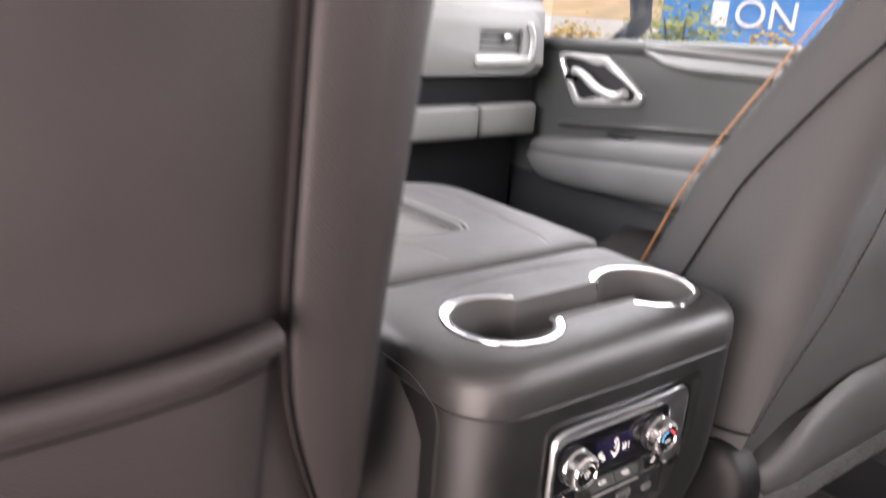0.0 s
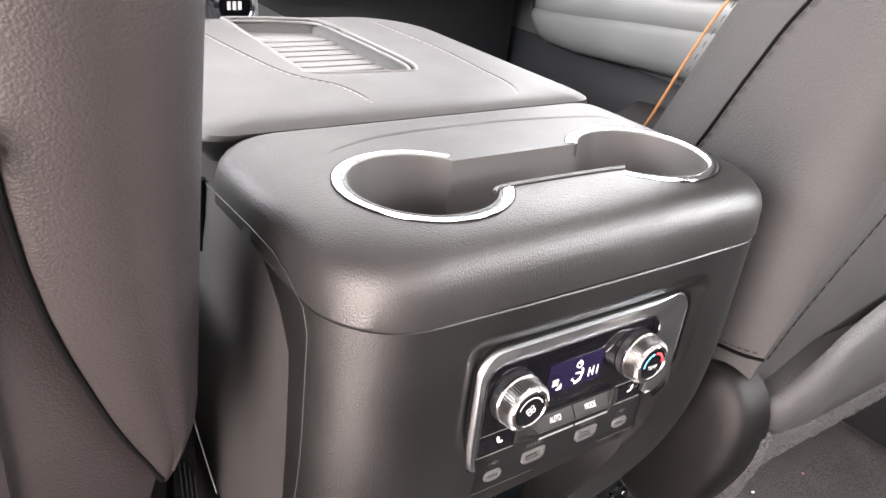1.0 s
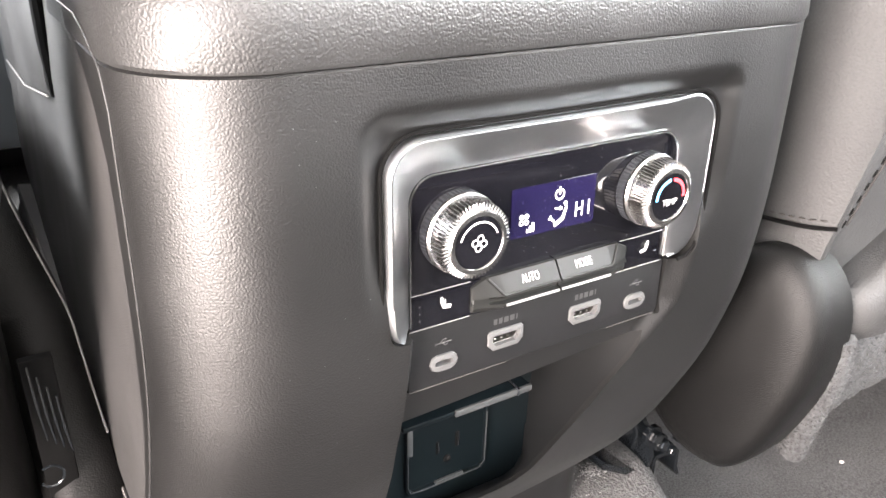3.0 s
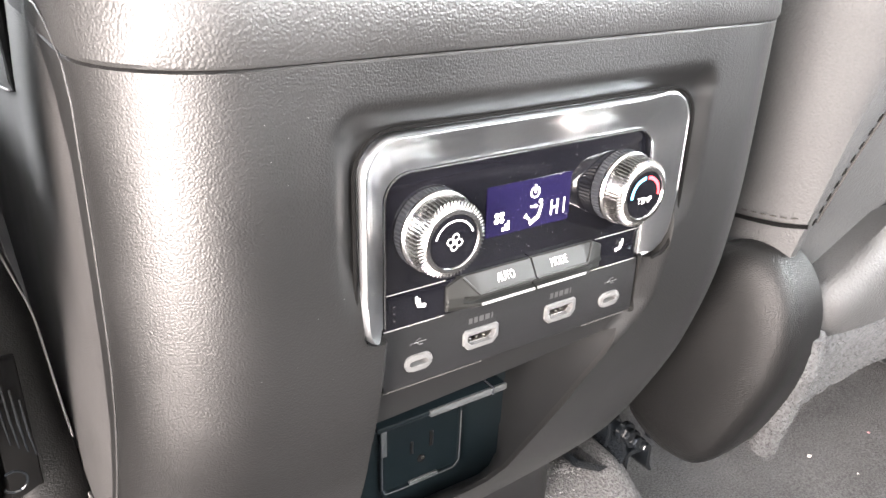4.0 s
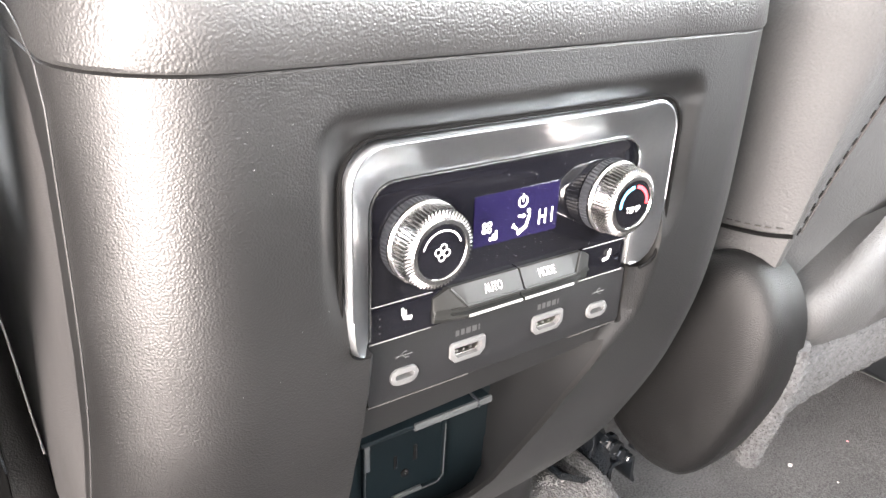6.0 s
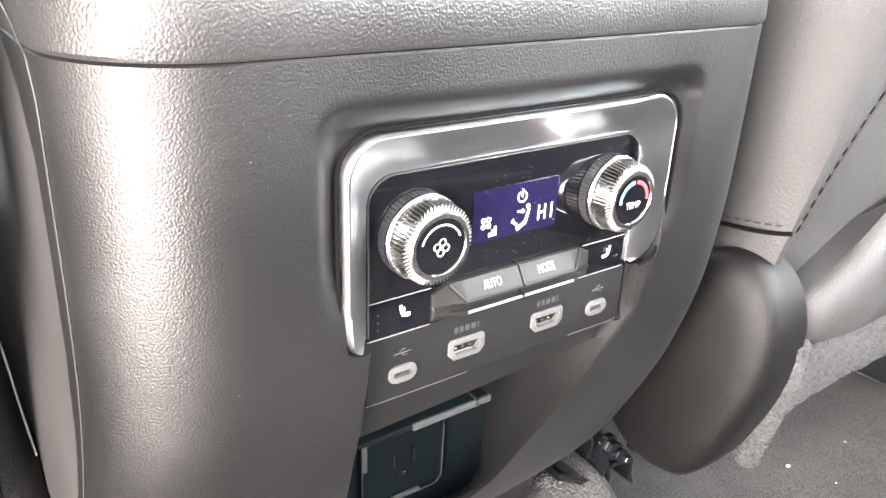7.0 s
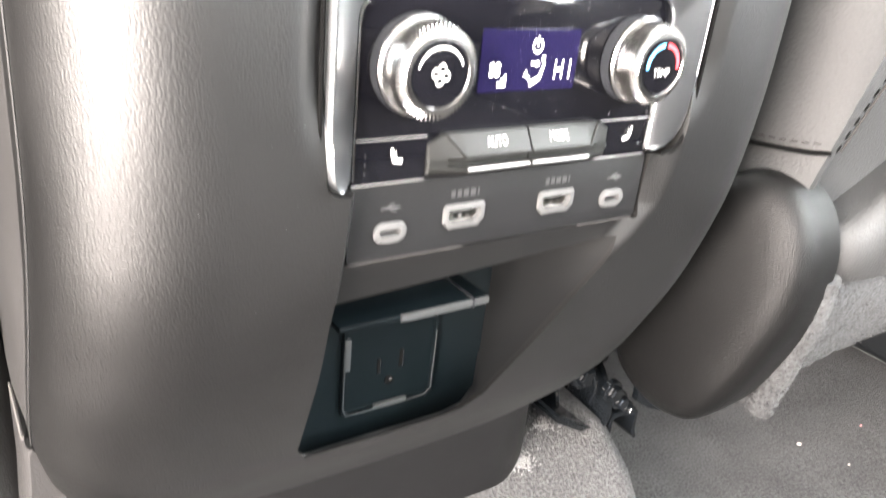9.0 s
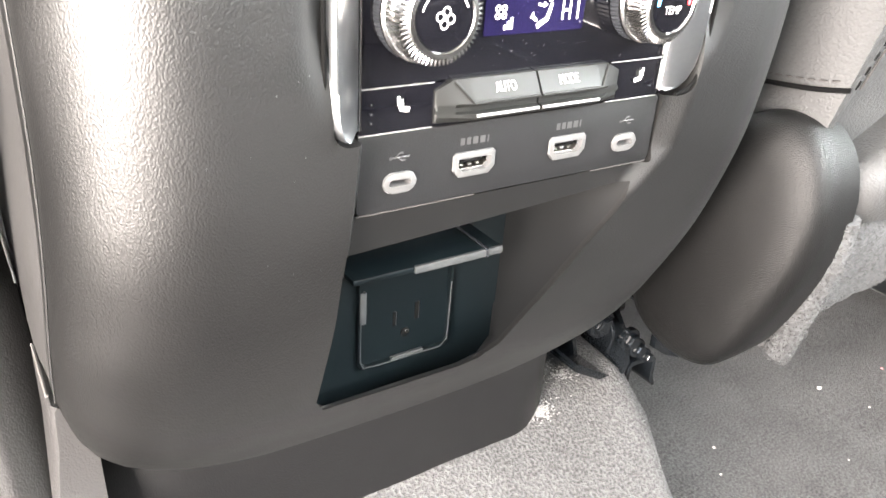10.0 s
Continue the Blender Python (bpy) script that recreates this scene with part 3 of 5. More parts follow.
# black block added behind the lid gap to give its deep shade
part("gap_shade_block", box(-0.135, 0.135, 0.186, 0.30, 0.42, 0.484, 0.006), M["dark"], lid)

# fine dust specks caught in the grain of the rear face
rnd = random.Random(8)
bm = bmesh.new()
for k in range(150):
    x, z = rnd.uniform(-0.118, 0.105), rnd.uniform(0.215, 0.462)
    if -0.082 < x < 0.082 and z > 0.335 or -0.073 < x < 0.064 and z < 0.34:
        continue
    r = rnd.uniform(0.00008, 0.00018)
    y = face_y(z) + dip(x, z) - 0.0007 - 0.0015 * (1 - (x / 0.11) ** 2)
    join(bm, flat([(x - r, z - r * 0.6), (x + r, z - r * 0.5), (x + r * 0.7, z + r), (x - r * 0.8, z + r * 0.7)], y))
part("dust_specks", bm, M["lint"], console)["kind"] = "stuff"

# ---- rear climate panel ----
climate = thing("climate_panel", (0, 0.0, 0.36), "rear climate control panel with two chrome knobs and a lit display", "control panel")
part("panel_glass", prism(rounded(-0.0675, 0.0650, 0.3825, 0.4285, (0.001, 0.001, 0.004, 0.009)), -0.0025, 0.012, 0.0006), M["gloss"], climate, "glossy piano-black panel face")
part("button_strip", prism(rounded(-0.0675, 0.0650, 0.3675, 0.3818, 0.0008), -0.0025, 0.012, 0.0006), M["gloss"], climate)

# surround: upside-down U with a sloping flange


def u_path(hx, zt, zb, r, n=10, short=0.0, toe=1.0):
    """An upside-down U; toe bends the ends of its legs inwards."""
    ends = [(0.0125 * toe, 0.0), (0.0075 * toe, 0.0010), (0.0032 * toe, 0.0042), (0.0009 * toe, 0.0090), (0.0, 0.015)]
    pts = [(-hx + a * 0.3, zb + b) for a, b in ends] + [(-hx, (zb + zt - r) / 2), (-hx, zt - r)]
    pts += [(-hx + r - r * math.cos(radians(90 * i / n)), zt - r + r * math.sin(radians(90 * i / n))) for i in range(1, n + 1)]
    left, hx = hx, hx - short
    pts += [(x, zt) for x in np.linspace(-left + r, hx - r, 8)[1:-1]]
    pts += [(hx - r + r * math.sin(radians(90 * i / n)), zt - r + r * math.cos(radians(90 * i / n))) for i in range(n + 1)]
    pts += [(hx, (zb + zt - r) / 2)] + [(hx - a, zb + b) for a, b in ends[::-1]]
    return pts


u_shapes = ((0.0800, 0.4447, 0.3690, 0.0145, -0.006), (0.0790, 0.4440, 0.3691, 0.014, -0.0105), (0.0780, 0.4431, 0.3692, 0.0135, -0.0115), (0.0770, 0.4420, 0.3693, 0.0125, -0.0108),
            (0.0690, 0.4303, 0.3695, 0.0115, -0.0045), (0.0676, 0.4287, 0.3695, 0.0105, -0.0030), (0.0676, 0.4287, 0.3695, 0.0105, 0.004), (0.0800, 0.4447, 0.3690, 0.0145, 0.004))
u_pts = [[(x, y if x < 0.06 or y > -0.005 else -0.005 + (y + 0.005) * 0.55 * min(1.0, (z - 0.3685) / 0.022 + 0.1), z) for x, z in u_path(hx, zt, zb, r, short=0.0035 if hx < 0.07 else 0.0, toe=0.0 if hx < 0.07 else 1.0)] for hx, zt, zb, r, y in u_shapes]
cols = [[u_pts[k][i] for k in range(len(u_pts))] for i in range(len(u_pts[0]))]
part("frame", loft(cols), M["bezel"], climate, "dark chrome surround, open at the bottom", 40)
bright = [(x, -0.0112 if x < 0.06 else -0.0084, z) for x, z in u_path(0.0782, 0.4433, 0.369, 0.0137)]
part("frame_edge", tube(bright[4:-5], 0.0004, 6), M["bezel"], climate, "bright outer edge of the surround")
# black cord painting the shadow line round the surround
groove = [(x, face_y(0.42) + 0.0024, z) for x, z in u_path(0.0810, 0.4457, 0.3683, 0.0150)]
part("frame_groove", tube(groove, 0.0008, 8), M["seam"], climate, "dark gap round the surround")
inner_edge = [(x, -0.0036, z) for x, z in u_path(0.0672, 0.4283, 0.3695, 0.0103, short=0.0035, toe=0.0)]
part("frame_lip", tube(inner_edge, 0.0004, 6), M["satin_chrome"], climate)

display = part("display", prism(rounded(-0.0228, 0.0192, 0.3955, 0.4160, 0.0006), -0.0029, -0.0015), M["lcd"], climate, "violet-blue lit display")
part("digits", lettering("H I", 0.0092, 0.0128, 0.4020, -0.0031, 0.72), M["glow"], display)
pw = arc(0.0004, 0.4105, 0.0018, 0.0024, 115, 425, -0.0029, n=20)
join(pw, flat([(0.0001, 0.4103), (0.0007, 0.4103), (0.0007, 0.4136), (0.0001, 0.4136)], -0.0032))
part("power_symbol", pw, M["glow"], display)
fs = bmesh.new()
for dx, dz in ((-1, -1), (1, -1), (-1, 1), (1, 1)):
    join(fs, arc(-0.0167 + dx * 0.0012, 0.4029 + dz * 0.0012, 0.0006, 0.0011, 0, 360, -0.0029, n=14))
for k in range(3):
    join(fs, flat([(-0.0152 + k * 0.0013, 0.3972), (-0.0142 + k * 0.0013, 0.3972), (-0.0142 + k * 0.0013, 0.3986 + k * 0.0012), (-0.0152 + k * 0.0013, 0.3986 + k * 0.0012)], -0.0032))
part("fan_symbol", fs, M["glow"], display)
ss = flat(disc(0.0036, 0.4062, 0.0009, 14), -0.0032)
join(ss, flat([(0.0020, 0.4000), (0.0038, 0.4050), (0.0048, 0.4048), (0.0032, 0.3992)], -0.0032))
join(ss, flat([(-0.0018, 0.3984), (0.0026, 0.4006), (0.0032, 0.3992), (-0.0012, 0.3968)], -0.0032))
join(ss, flat([(-0.0040, 0.4006), (-0.0018, 0.3990), (-0.0014, 0.3998), (-0.0036, 0.4016)], -0.0032))
join(ss, flat([(-0.0016, 0.4044), (0.0008, 0.4040), (0.0008, 0.4048), (-0.0016, 0.4052)], -0.0032))
join(ss, flat([(0.0008, 0.4036), (0.0024, 0.4044), (0.0008, 0.4056)], -0.0032))
join(ss, flat([(-0.0046, 0.4004), (-0.0034, 0.4024), (-0.0028, 0.4006)], -0.0032))
part("airflow_symbol", ss, M["glow"], display)


def knob(cx, cz, name, label):
    k = part(name, spin([(-0.0022, 0.0150), (-0.0028, 0.0153), (-0.0066, 0.0149), (-0.0068, 0.012)], cx, cz, 120, lambda i, j: 0.00035 if (i % 2 and 0 < j < 3) else 0),
             M["satin"], climate, label, 25)
    part("collar", spin([(-0.0062, 0.013), (-0.0064, 0.0150), (-0.0070, 0.0156), (-0.0082, 0.0156), (-0.0090, 0.0150), (-0.0094, 0.0130)], cx, cz, 64), M["satin_chrome"], k, "polished collar")
    part("grip", spin([(-0.0088, 0.0128), (-0.0092, 0.0134), (-0.0160, 0.0127), (-0.0166, 0.0121)], cx, cz, 240, lambda i, j: 0.0017 if (i % 4 in (0, 1) and 0 < j < 3) else 0), M["satin_chrome"], k, "knurled chrome grip", 20)
    part("front_ring", spin([(-0.0158, 0.0112), (-0.0163, 0.0121), (-0.0173, 0.0122), (-0.0180, 0.0117), (-0.0182, 0.0103), (-0.0174, 0.0099)], cx, cz, 64), M["satin_chrome"], k, "polished front ring")
    part("face", spin([(-0.0165, 0.0100), (-0.0176, 0.0100), (-0.0178, 0.0092), (-0.0178, 0.0001)], cx, cz, 48), M["gloss"], k, "black knob face")
    return k


fan = knob(-0.0475, 0.4055, "fan_knob", "knurled chrome fan knob")
mk = arc(-0.0475, 0.4055, 0.0077, 0.0083, 20, 165, -0.0178, n=24)
for dx, dz in ((-1, 0.2), (0.2, 1), (1, -0.2), (-0.2, -1)):
    join(mk, arc(-0.0475 + dx * 0.0018, 0.4055 + dz * 0.0018, 0.0010, 0.0015, 0, 360, -0.0178, n=16))
part("fan_mark", mk, M["print"], fan)
temp = knob(0.0465, 0.4055, "temperature_knob", "knurled chrome temperature knob")
part("cold_arc", arc(0.0465, 0.4055, 0.0068, 0.0083, 95, 185, -0.0178), M["blue"], temp, "blue arc")
part("hot_arc", arc(0.0465, 0.4055, 0.0068, 0.0083, -5, 85, -0.0178), M["red"], temp, "red arc")
part("word", lettering("TEMP", 0.0040, 0.0465, 0.4032, -0.0180, 0.86), M["print"], temp)


def rocker(side, name):
    """A wedge key: its face tips back at the top, a side facet runs down to a wider foot, and a bright lip lies below."""
    st = []
    for x, zt, yt, yf, zf in ((0.0402, 0.3792, -0.0033, -0.0034, 0.3740), (0.0396, 0.3797, -0.0036, -0.0040, 0.3741), (0.0335, 0.3826, -0.0042, -0.0062, 0.3748),
                              (0.0280, 0.3826, -0.0042, -0.0085, 0.3752), (0.0272, 0.3826, -0.0042, -0.0087, 0.3753), (0.0004, 0.3826, -0.0042, -0.0087, 0.3753)):
        st.append([(side * x, y, z) for y, z in ((0.004, zt), (yt, zt), (yt + (yf - yt) * 0.92, zf + 0.0008), (yf, zf), (yf * 0.4 - 0.0030, zf - 0.0012),
                                                 (yf * 0.4 - 0.0030, 0.3722), (yf, 0.3717), (yf, 0.3704), (yf * 0.5 - 0.0015, 0.3686), (0.004, 0.3686))])
    key = part(name, loft(st), M["key"], climate, "dark grey wedge key", 25)
    part("lip", tube([(side * 0.0270, -0.0087, 0.3711), (side * 0.0008, -0.0087, 0.3711)], 0.0006, 8), M["lip"], key, "bright lower lip")
    part("rim", tube([(side * 0.0335, -0.0045, 0.3822), (side * 0.0278, -0.0086, 0.3754), (side * 0.0006, -0.0087, 0.3754)], 0.0006, 8), M["key"], key, "rounded lower rim")
    return key


auto = rocker(-1, "auto_key")
mode = rocker(1, "mode_key")


def on_key(bm):
    """Tip lettering onto the sloping key face."""
    for v in bm.verts:
        k = (0.3826 - v.co.z) / (0.3826 - 0.3761)
        v.co.y = -0.0045 - 0.0042 * k
    return bm


part("word", on_key(lettering("AUTO", 0.0042, -0.0143, 0.3793, 0, 0.75)), M["print"], auto)
part("word", on_key(lettering("MODE", 0.0042, 0.0132, 0.3793, 0, 0.75)), M["print"], mode)
for x0, x1 in ((-0.0672, -0.0405), (0.0365, 0.0630)):
    part("strip_edge", tube([(x0, -0.0027, 0.3821), (x1, -0.0027, 0.3821)], 0.00018, 5), M["edge"], climate)
    part("strip_edge", tube([(x0, -0.0027, 0.3672), (x1, -0.0027, 0.3672)], 0.00020, 5), M["edge"], climate)

for s in (-1, 1):
    cx = s * 0.0515
    sym = flat([(cx - 0.0030, 0.3790), (cx - 0.0018, 0.3794), (cx - 0.0006, 0.3748), (cx - 0.0018, 0.3740)], -0.0031)
    join(sym, flat([(cx - 0.0018, 0.3740), (cx - 0.0008, 0.3756), (cx + 0.0028, 0.3750), (cx + 0.0022, 0.3732)], -0.0031))
    if s > 0:
        for v in sym.verts:
            v.co.x = 2 * cx - v.co.x
    for v in sym.verts:
        v.co.x, v.co.z = cx + (v.co.x - cx) * 0.85, 0.3762 + (v.co.z - 0.3762) * 0.9
    for k in range(3):
        x0 = cx + s * -1 * (-0.0004 - 0.0009 * k)
        join(sym, tube([(x0, -0.0031, 0.3758), (x0 + 0.0002, -0.0031, 0.3765), (x0 - 0.0002, -0.0031, 0.3773), (x0 + 0.0001, -0.0031, 0.3780)], 0.00013, 4))
    part("seat_heat_symbol", sym, M["print"], climate)
    dots = bmesh.new()
    for k in range(3):
        join(dots, flat(disc(s * 0.0630, 0.3712 + k * 0.003, 0.0003, 8), -0.0031))
    part("level_lights", dots, M["print_dim"], climate)

# lint and dust on the glossy face
rnd = random.Random(21)
bm = bmesh.new()
for k in range(150):
    if rnd.random() < 0.55:
        x, z = rnd.gauss(0.004, 0.016), rnd.gauss(0.405, 0.014)
    else:
        x, z = rnd.uniform(-0.062, 0.060), rnd.uniform(0.384, 0.427)
    if not (-0.064 < x < 0.062 and 0.384 < z < 0.427) or abs(abs(x) - 0.047) < 0.015 and abs(z - 0.4055) < 0.017:
        continue
    a, l, w = rnd.random() * 3.14, rnd.uniform(0.00008, 0.0005) * rnd.random() + 0.00006, rnd.uniform(0.00004, 0.00007)
    dx, dz = math.cos(a), math.sin(a)
    y = -0.00318
    bm.faces.new([bm.verts.new((x + dx * l * p - dz * w * q, y, z + dz * l * p + dx * w * q)) for p, q in ((-1, -1), (1, -1), (1, 1), (-1, 1))])
lint = part("lint", bm, M["lint"], climate)
lint["kind"] = "stuff"

# ---- port plate ----
ports = thing("port_plate", (0, 0.0, 0.338), "charcoal plate with two display sockets and two charging ports", "port plate")


def port_shape(w, h, c):
    return [(-w, h), (w, h), (w, -h + c), (w - c, -h), (-w + c, -h), (-w, -h + c)]


def spot(pts, cx, cz):
    return [(x + cx, z + cz) for x, z in pts]


HD = [(-0.0213, 0.3512), (0.0213, 0.3512)]
UC = [(-0.0512, 0.3490), (0.0512, 0.3490)]
holes = [prism(rounded(x - 0.0084, x + 0.0084, z - 0.0042, z + 0.0042, 0.0022, 3), -0.02, 0.05) for x, z in HD] + \
        [prism(rounded(x - 0.0058, x + 0.0058, z - 0.0031, z + 0.0031, 0.0029), -0.02, 0.05) for x, z in UC]
part("plate", cut(prism(rounded(-0.0668, 0.0668, 0.3392, 0.3664, 0.0012), -0.0012, 0.012, 0.0005), holes, M["plate"]), M["plate"], ports, smooth=30)
for x, z in HD:
    sock = part("display_socket", cut(prism(spot([(-0.0078, 0.0046), (0.0078, 0.0046), (0.0089, 0.0034), (0.0089, -0.0018), (0.0062, -0.0046), (-0.0062, -0.0046), (-0.0089, -0.0018), (-0.0089, 0.0034)], x, z), -0.0022, 0.008, 0.0006),
                                      [prism(spot(port_shape(0.0068, 0.0024, 0.0018), x, z), -0.02, 0.05)], M["port"]), M["port"], ports, "pale grey socket surround", 30)
    part("shell", cut(prism(spot(port_shape(0.0073, 0.0027, 0.0019), x, z), 0.0004, 0.010), [prism(spot(port_shape(0.0068, 0.0022, 0.0018), x, z), -0.02, 0.05)], M["port_metal"]), M["port_metal"], sock)
    part("tongue", box(x - 0.0055, x + 0.0055, 0.0012, 0.010, z - 0.0005, z + 0.0007, 0.0002), M["dark"], sock)
    # three metal pins, added to stand for the glints inside the socket
    for k in range(3):
        part("pin", box(x - 0.0042 + k * 0.0034, x - 0.0028 + k * 0.0034, 0.0008, 0.0030, z - 0.0016, z - 0.0008, 0.0002), M["port_metal"], sock)
    part("socket_back", box(x - 0.0078, x + 0.0078, 0.0085, 0.011, z - 0.0032, z + 0.0032), M["dark"], sock)
    words = bmesh.new()
    for k in range(5):
        w = (0.0018, 0.0018, 0.0022, 0.0022, 0.0007)[k]
        x0 = x - 0.0062 + (0, 0.0026, 0.0052, 0.0082, 0.0113)[k]
        join(words, flat([(x0, z + 0.0072), (x0 + w, z + 0.0072), (x0 + w, z + 0.0098), (x0, z + 0.0098)], -0.00135))
    part("socket_mark", words, M["print_dim"], ports)
for x, z in UC:
    sock = part("charging_port", cut(prism(rounded(x - 0.0063, x + 0.0063, z - 0.0036, z + 0.0036, 0.0034), -0.0022, 0.008, 0.0006),
                                     [prism(rounded(x - 0.0042, x + 0.0042, z - 0.0012, z + 0.0012, 0.0011), -0.02, 0.05)], M["port"]), M["port"], ports, "pale grey port surround", 30)
    part("tongue", box(x - 0.0034, x + 0.0034, 0.0008, 0.010, z - 0.0003, z + 0.0004), M["dark"], sock)
    part("port_back", box(x - 0.005, x + 0.005, 0.0075, 0.0105, z - 0.0025, z + 0.0025), M["dark"], sock)
    mk = tube([(x - 0.0036, -0.0014, z + 0.0088), (x + 0.0036, -0.0014, z + 0.0088)], 0.0002, 5)
    join(mk, tube([(x - 0.0018, -0.0014, z + 0.0088), (x - 0.0002, -0.0014, z + 0.0102), (x + 0.0012, -0.0014, z + 0.0102)], 0.0002, 5))
    join(mk, tube([(x - 0.0008, -0.0014, z + 0.0088), (x + 0.0006, -0.0014, z + 0.0076), (x + 0.0020, -0.0014, z + 0.0076)], 0.0002, 5))
    join(mk, flat(disc(x - 0.0036, z + 0.0088, 0.0006, 12), -0.0016))
    part("port_mark", mk, M["print_dim"], ports)
part("plate_edge", tube([(-0.0668, -0.0010, 0.3387), (-0.02, -0.0010, 0.3387)], 0.0003, 5), M["thread"], ports)
part("plate_edge", tube([(0.036, -0.0010, 0.3387), (0.066, -0.0010, 0.3387)], 0.0003, 5), M["thread"], ports)

# ---- power outlet ----
outlet = thing("power_outlet", (-0.015, 0.062, 0.21), "black three-hole mains outlet with its flap open", "power outlet")
part("backplate", prism(rounded(-0.066, 0.0470, 0.2055, 0.314, (0.004, 0.010, 0.002, 0.002)), 0.0620, 0.068), M["outlet"], outlet)
fr = cut(prism(rounded(-0.0345, 0.0165, 0.2245, 0.2760, 0.0045), 0.0595, 0.066, 0.0008), [prism(rounded(-0.0327, 0.0147, 0.2262, 0.2743, 0.0034), 0.03, 0.0616)], M["outlet"])
part("socket_frame", fr, M["outlet"], outlet, "raised frame round the socket", 30)
part("inner_rim", tube([(-0.0337, 0.0594, 0.268), (-0.0337, 0.0594, 0.230), (-0.0320, 0.0594, 0.2262), (-0.024, 0.0594, 0.2253), (0.011, 0.0594, 0.2253), (0.0150, 0.0594, 0.229), (0.0156, 0.0594, 0.262)], 0.0003, 6), M["outlet_edge"], outlet)
# two short pale bars paint the glints on the socket frame
part("frame_glint", box(-0.0342, -0.0308, 0.0590, 0.0612, 0.251, 0.268, 0.0005), M["outlet_edge"], outlet)
part("frame_glint", box(-0.017, 0.001, 0.0590, 0.0608, 0.2257, 0.2277, 0.0004), M["outlet_edge"], outlet)
# black pieces on the plate stand in for the shaded holes
for x0, x1, z0, z1 in ((-0.0155, -0.0140, 0.2440, 0.2520), (-0.0035, -0.0015, 0.2450, 0.2545)):
    part("slot", box(x0, x1, 0.0612, 0.0625, z0, z1), M["dark"], outlet)
    part("slot_edge", box(x1, x1 + 0.0004, 0.0612, 0.0622, z0, z1), M["satin"], outlet)
part("ground_hole", prism(disc(-0.0085, 0.2388, 0.0025, 16), 0.0610, 0.0625), M["dark"], outlet)
part("ground_pin", box(-0.0090, -0.0068, 0.0606, 0.0614, 0.2385, 0.2403, 0.0002), M["zinc"], outlet)
flap = part("flap", box(-0.050, 0.0245, 0.0345, 0.0620, 0.2885, 0.2915, 0.001), M["outlet"], outlet, "open hinged flap")
part("flap_edge", box(-0.0215, 0.0245, 0.0335, 0.0355, 0.2880, 0.2918, 0.0008), M["outlet_edge"], flap, "scuffed grey flap edge")
part("hinge", box(0.0150, 0.0165, 0.0332, 0.06, 0.2878, 0.2922, 0.0003), M["satin"], flap)

# ---- floor, tunnel and mats ----


def tunnel_z(x, y):
    """Carpet height: a hump under the console that sinks towards the rear and to both sides."""
    top = table(y, (-0.9, -0.25, -0.06, 0.03, 0.10, 0.3, 1.2), (0.012, 0.02, 0.037, 0.075, 0.126, 0.142, 0.12))
    side = abs(x)
    k = min(max((table(y, (-0.05, 0.07), (0.198, 0.235)) - side) / 0.04, 0.0), 1.0)
    k = k * k * (3 - 2 * k)
    return top * k


bm = bmesh.new()
xs = sorted(set([round(v, 4) for v in np.linspace(-0.78, 0.78, 40)] + [round(v, 4) for v in np.linspace(-0.26, 0.26, 53)]))
ys = sorted(set([round(v, 4) for v in np.linspace(-1.2, 1.25, 36)] + [round(v, 4) for v in np.linspace(-0.15, 0.16, 32)]))
gridv = [[bm.verts.new((x, y, tunnel_z(x, y) + 0.0022 * noise.noise((x * 9, y * 9, 0)) + (0.001 * noise.noise((x * 40, y * 40, 3)) if abs(x) < 0.3 else 0))) for y in ys] for x in xs]
for i in range(len(xs) - 1):
    for j in range(len(ys) - 1):
        bm.faces.new((gridv[i][j], gridv[i + 1][j], gridv[i + 1][j + 1], gridv[i][j + 1]))
floor = part("floor", bm, M["carpet"], None, "", 60)
tagged(floor, "dark grey carpeted car floor with a raised tunnel", "floor", kind="structure")


def lump(cx, cy, cz, r, flatness, mat, name, label, category):
    b = bmesh.new()
    bmesh.ops.create_icosphere(b, subdivisions=2, radius=r)
    for v in b.verts:
        k = 1 + 0.5 * noise.noise(v.co * (1.3 / r) + Vector((cx * 77, cy * 51, 0)))
        v.co = Vector((cx + v.co.x * k, cy + v.co.y * k, cz + v.co.z * k * flatness))
    ob = part(name, b, mat, None)
    return tagged(ob, label, category)


for x, y, r, mt in ((0.489, 0.096, 0.0020, "speck"), (0.507, 0.054, 0.0010, "speck"), (0.326, 0.088, 0.0013, "speck"), (0.305, 0.063, 0.0010, "speck"), (0.58, 0.085, 0.0013, "pink"),
                    (0.42, 0.02, 0.0008, "speck"), (0.62, 0.03, 0.0010, "speck")):
    lump(x, y, tunnel_z(x, y) + r * 0.5, r, 0.6, M[mt], "crumb", "tiny pale crumb lying on the carpet", "crumb")
for x, y in ((0.062, 0.02), (-0.02, 0.0)):
    lump(x, y, tunnel_z(x, y) + 0.001, 0.0009, 0.6, M["speck"], "crumb", "tiny pale crumb lying on the carpet", "crumb")
# pale dusty scuff on the tunnel carpet
random.seed(4)
bm = bmesh.new()
for k in range(480):
    a, q = random.random() * 6.283, abs(random.gauss(0, 1))
    x, y = 0.117 + 0.006 * q * math.cos(a), 0.090 + 0.003 * q * math.sin(a)
    if k % 3 == 0:
        x, y = 0.148 + 0.010 * q * math.cos(a), 0.108 + 0.007 * q * math.sin(a)
    r = random.uniform(0.00015, 0.00045)
    z = tunnel_z(x, y) + 0.0015
    join(bm, box(x - r, x + r, y - r, y + r * 0.8, z, z + 0.0006))
dust = part("dust", bm, M["dust"], None)
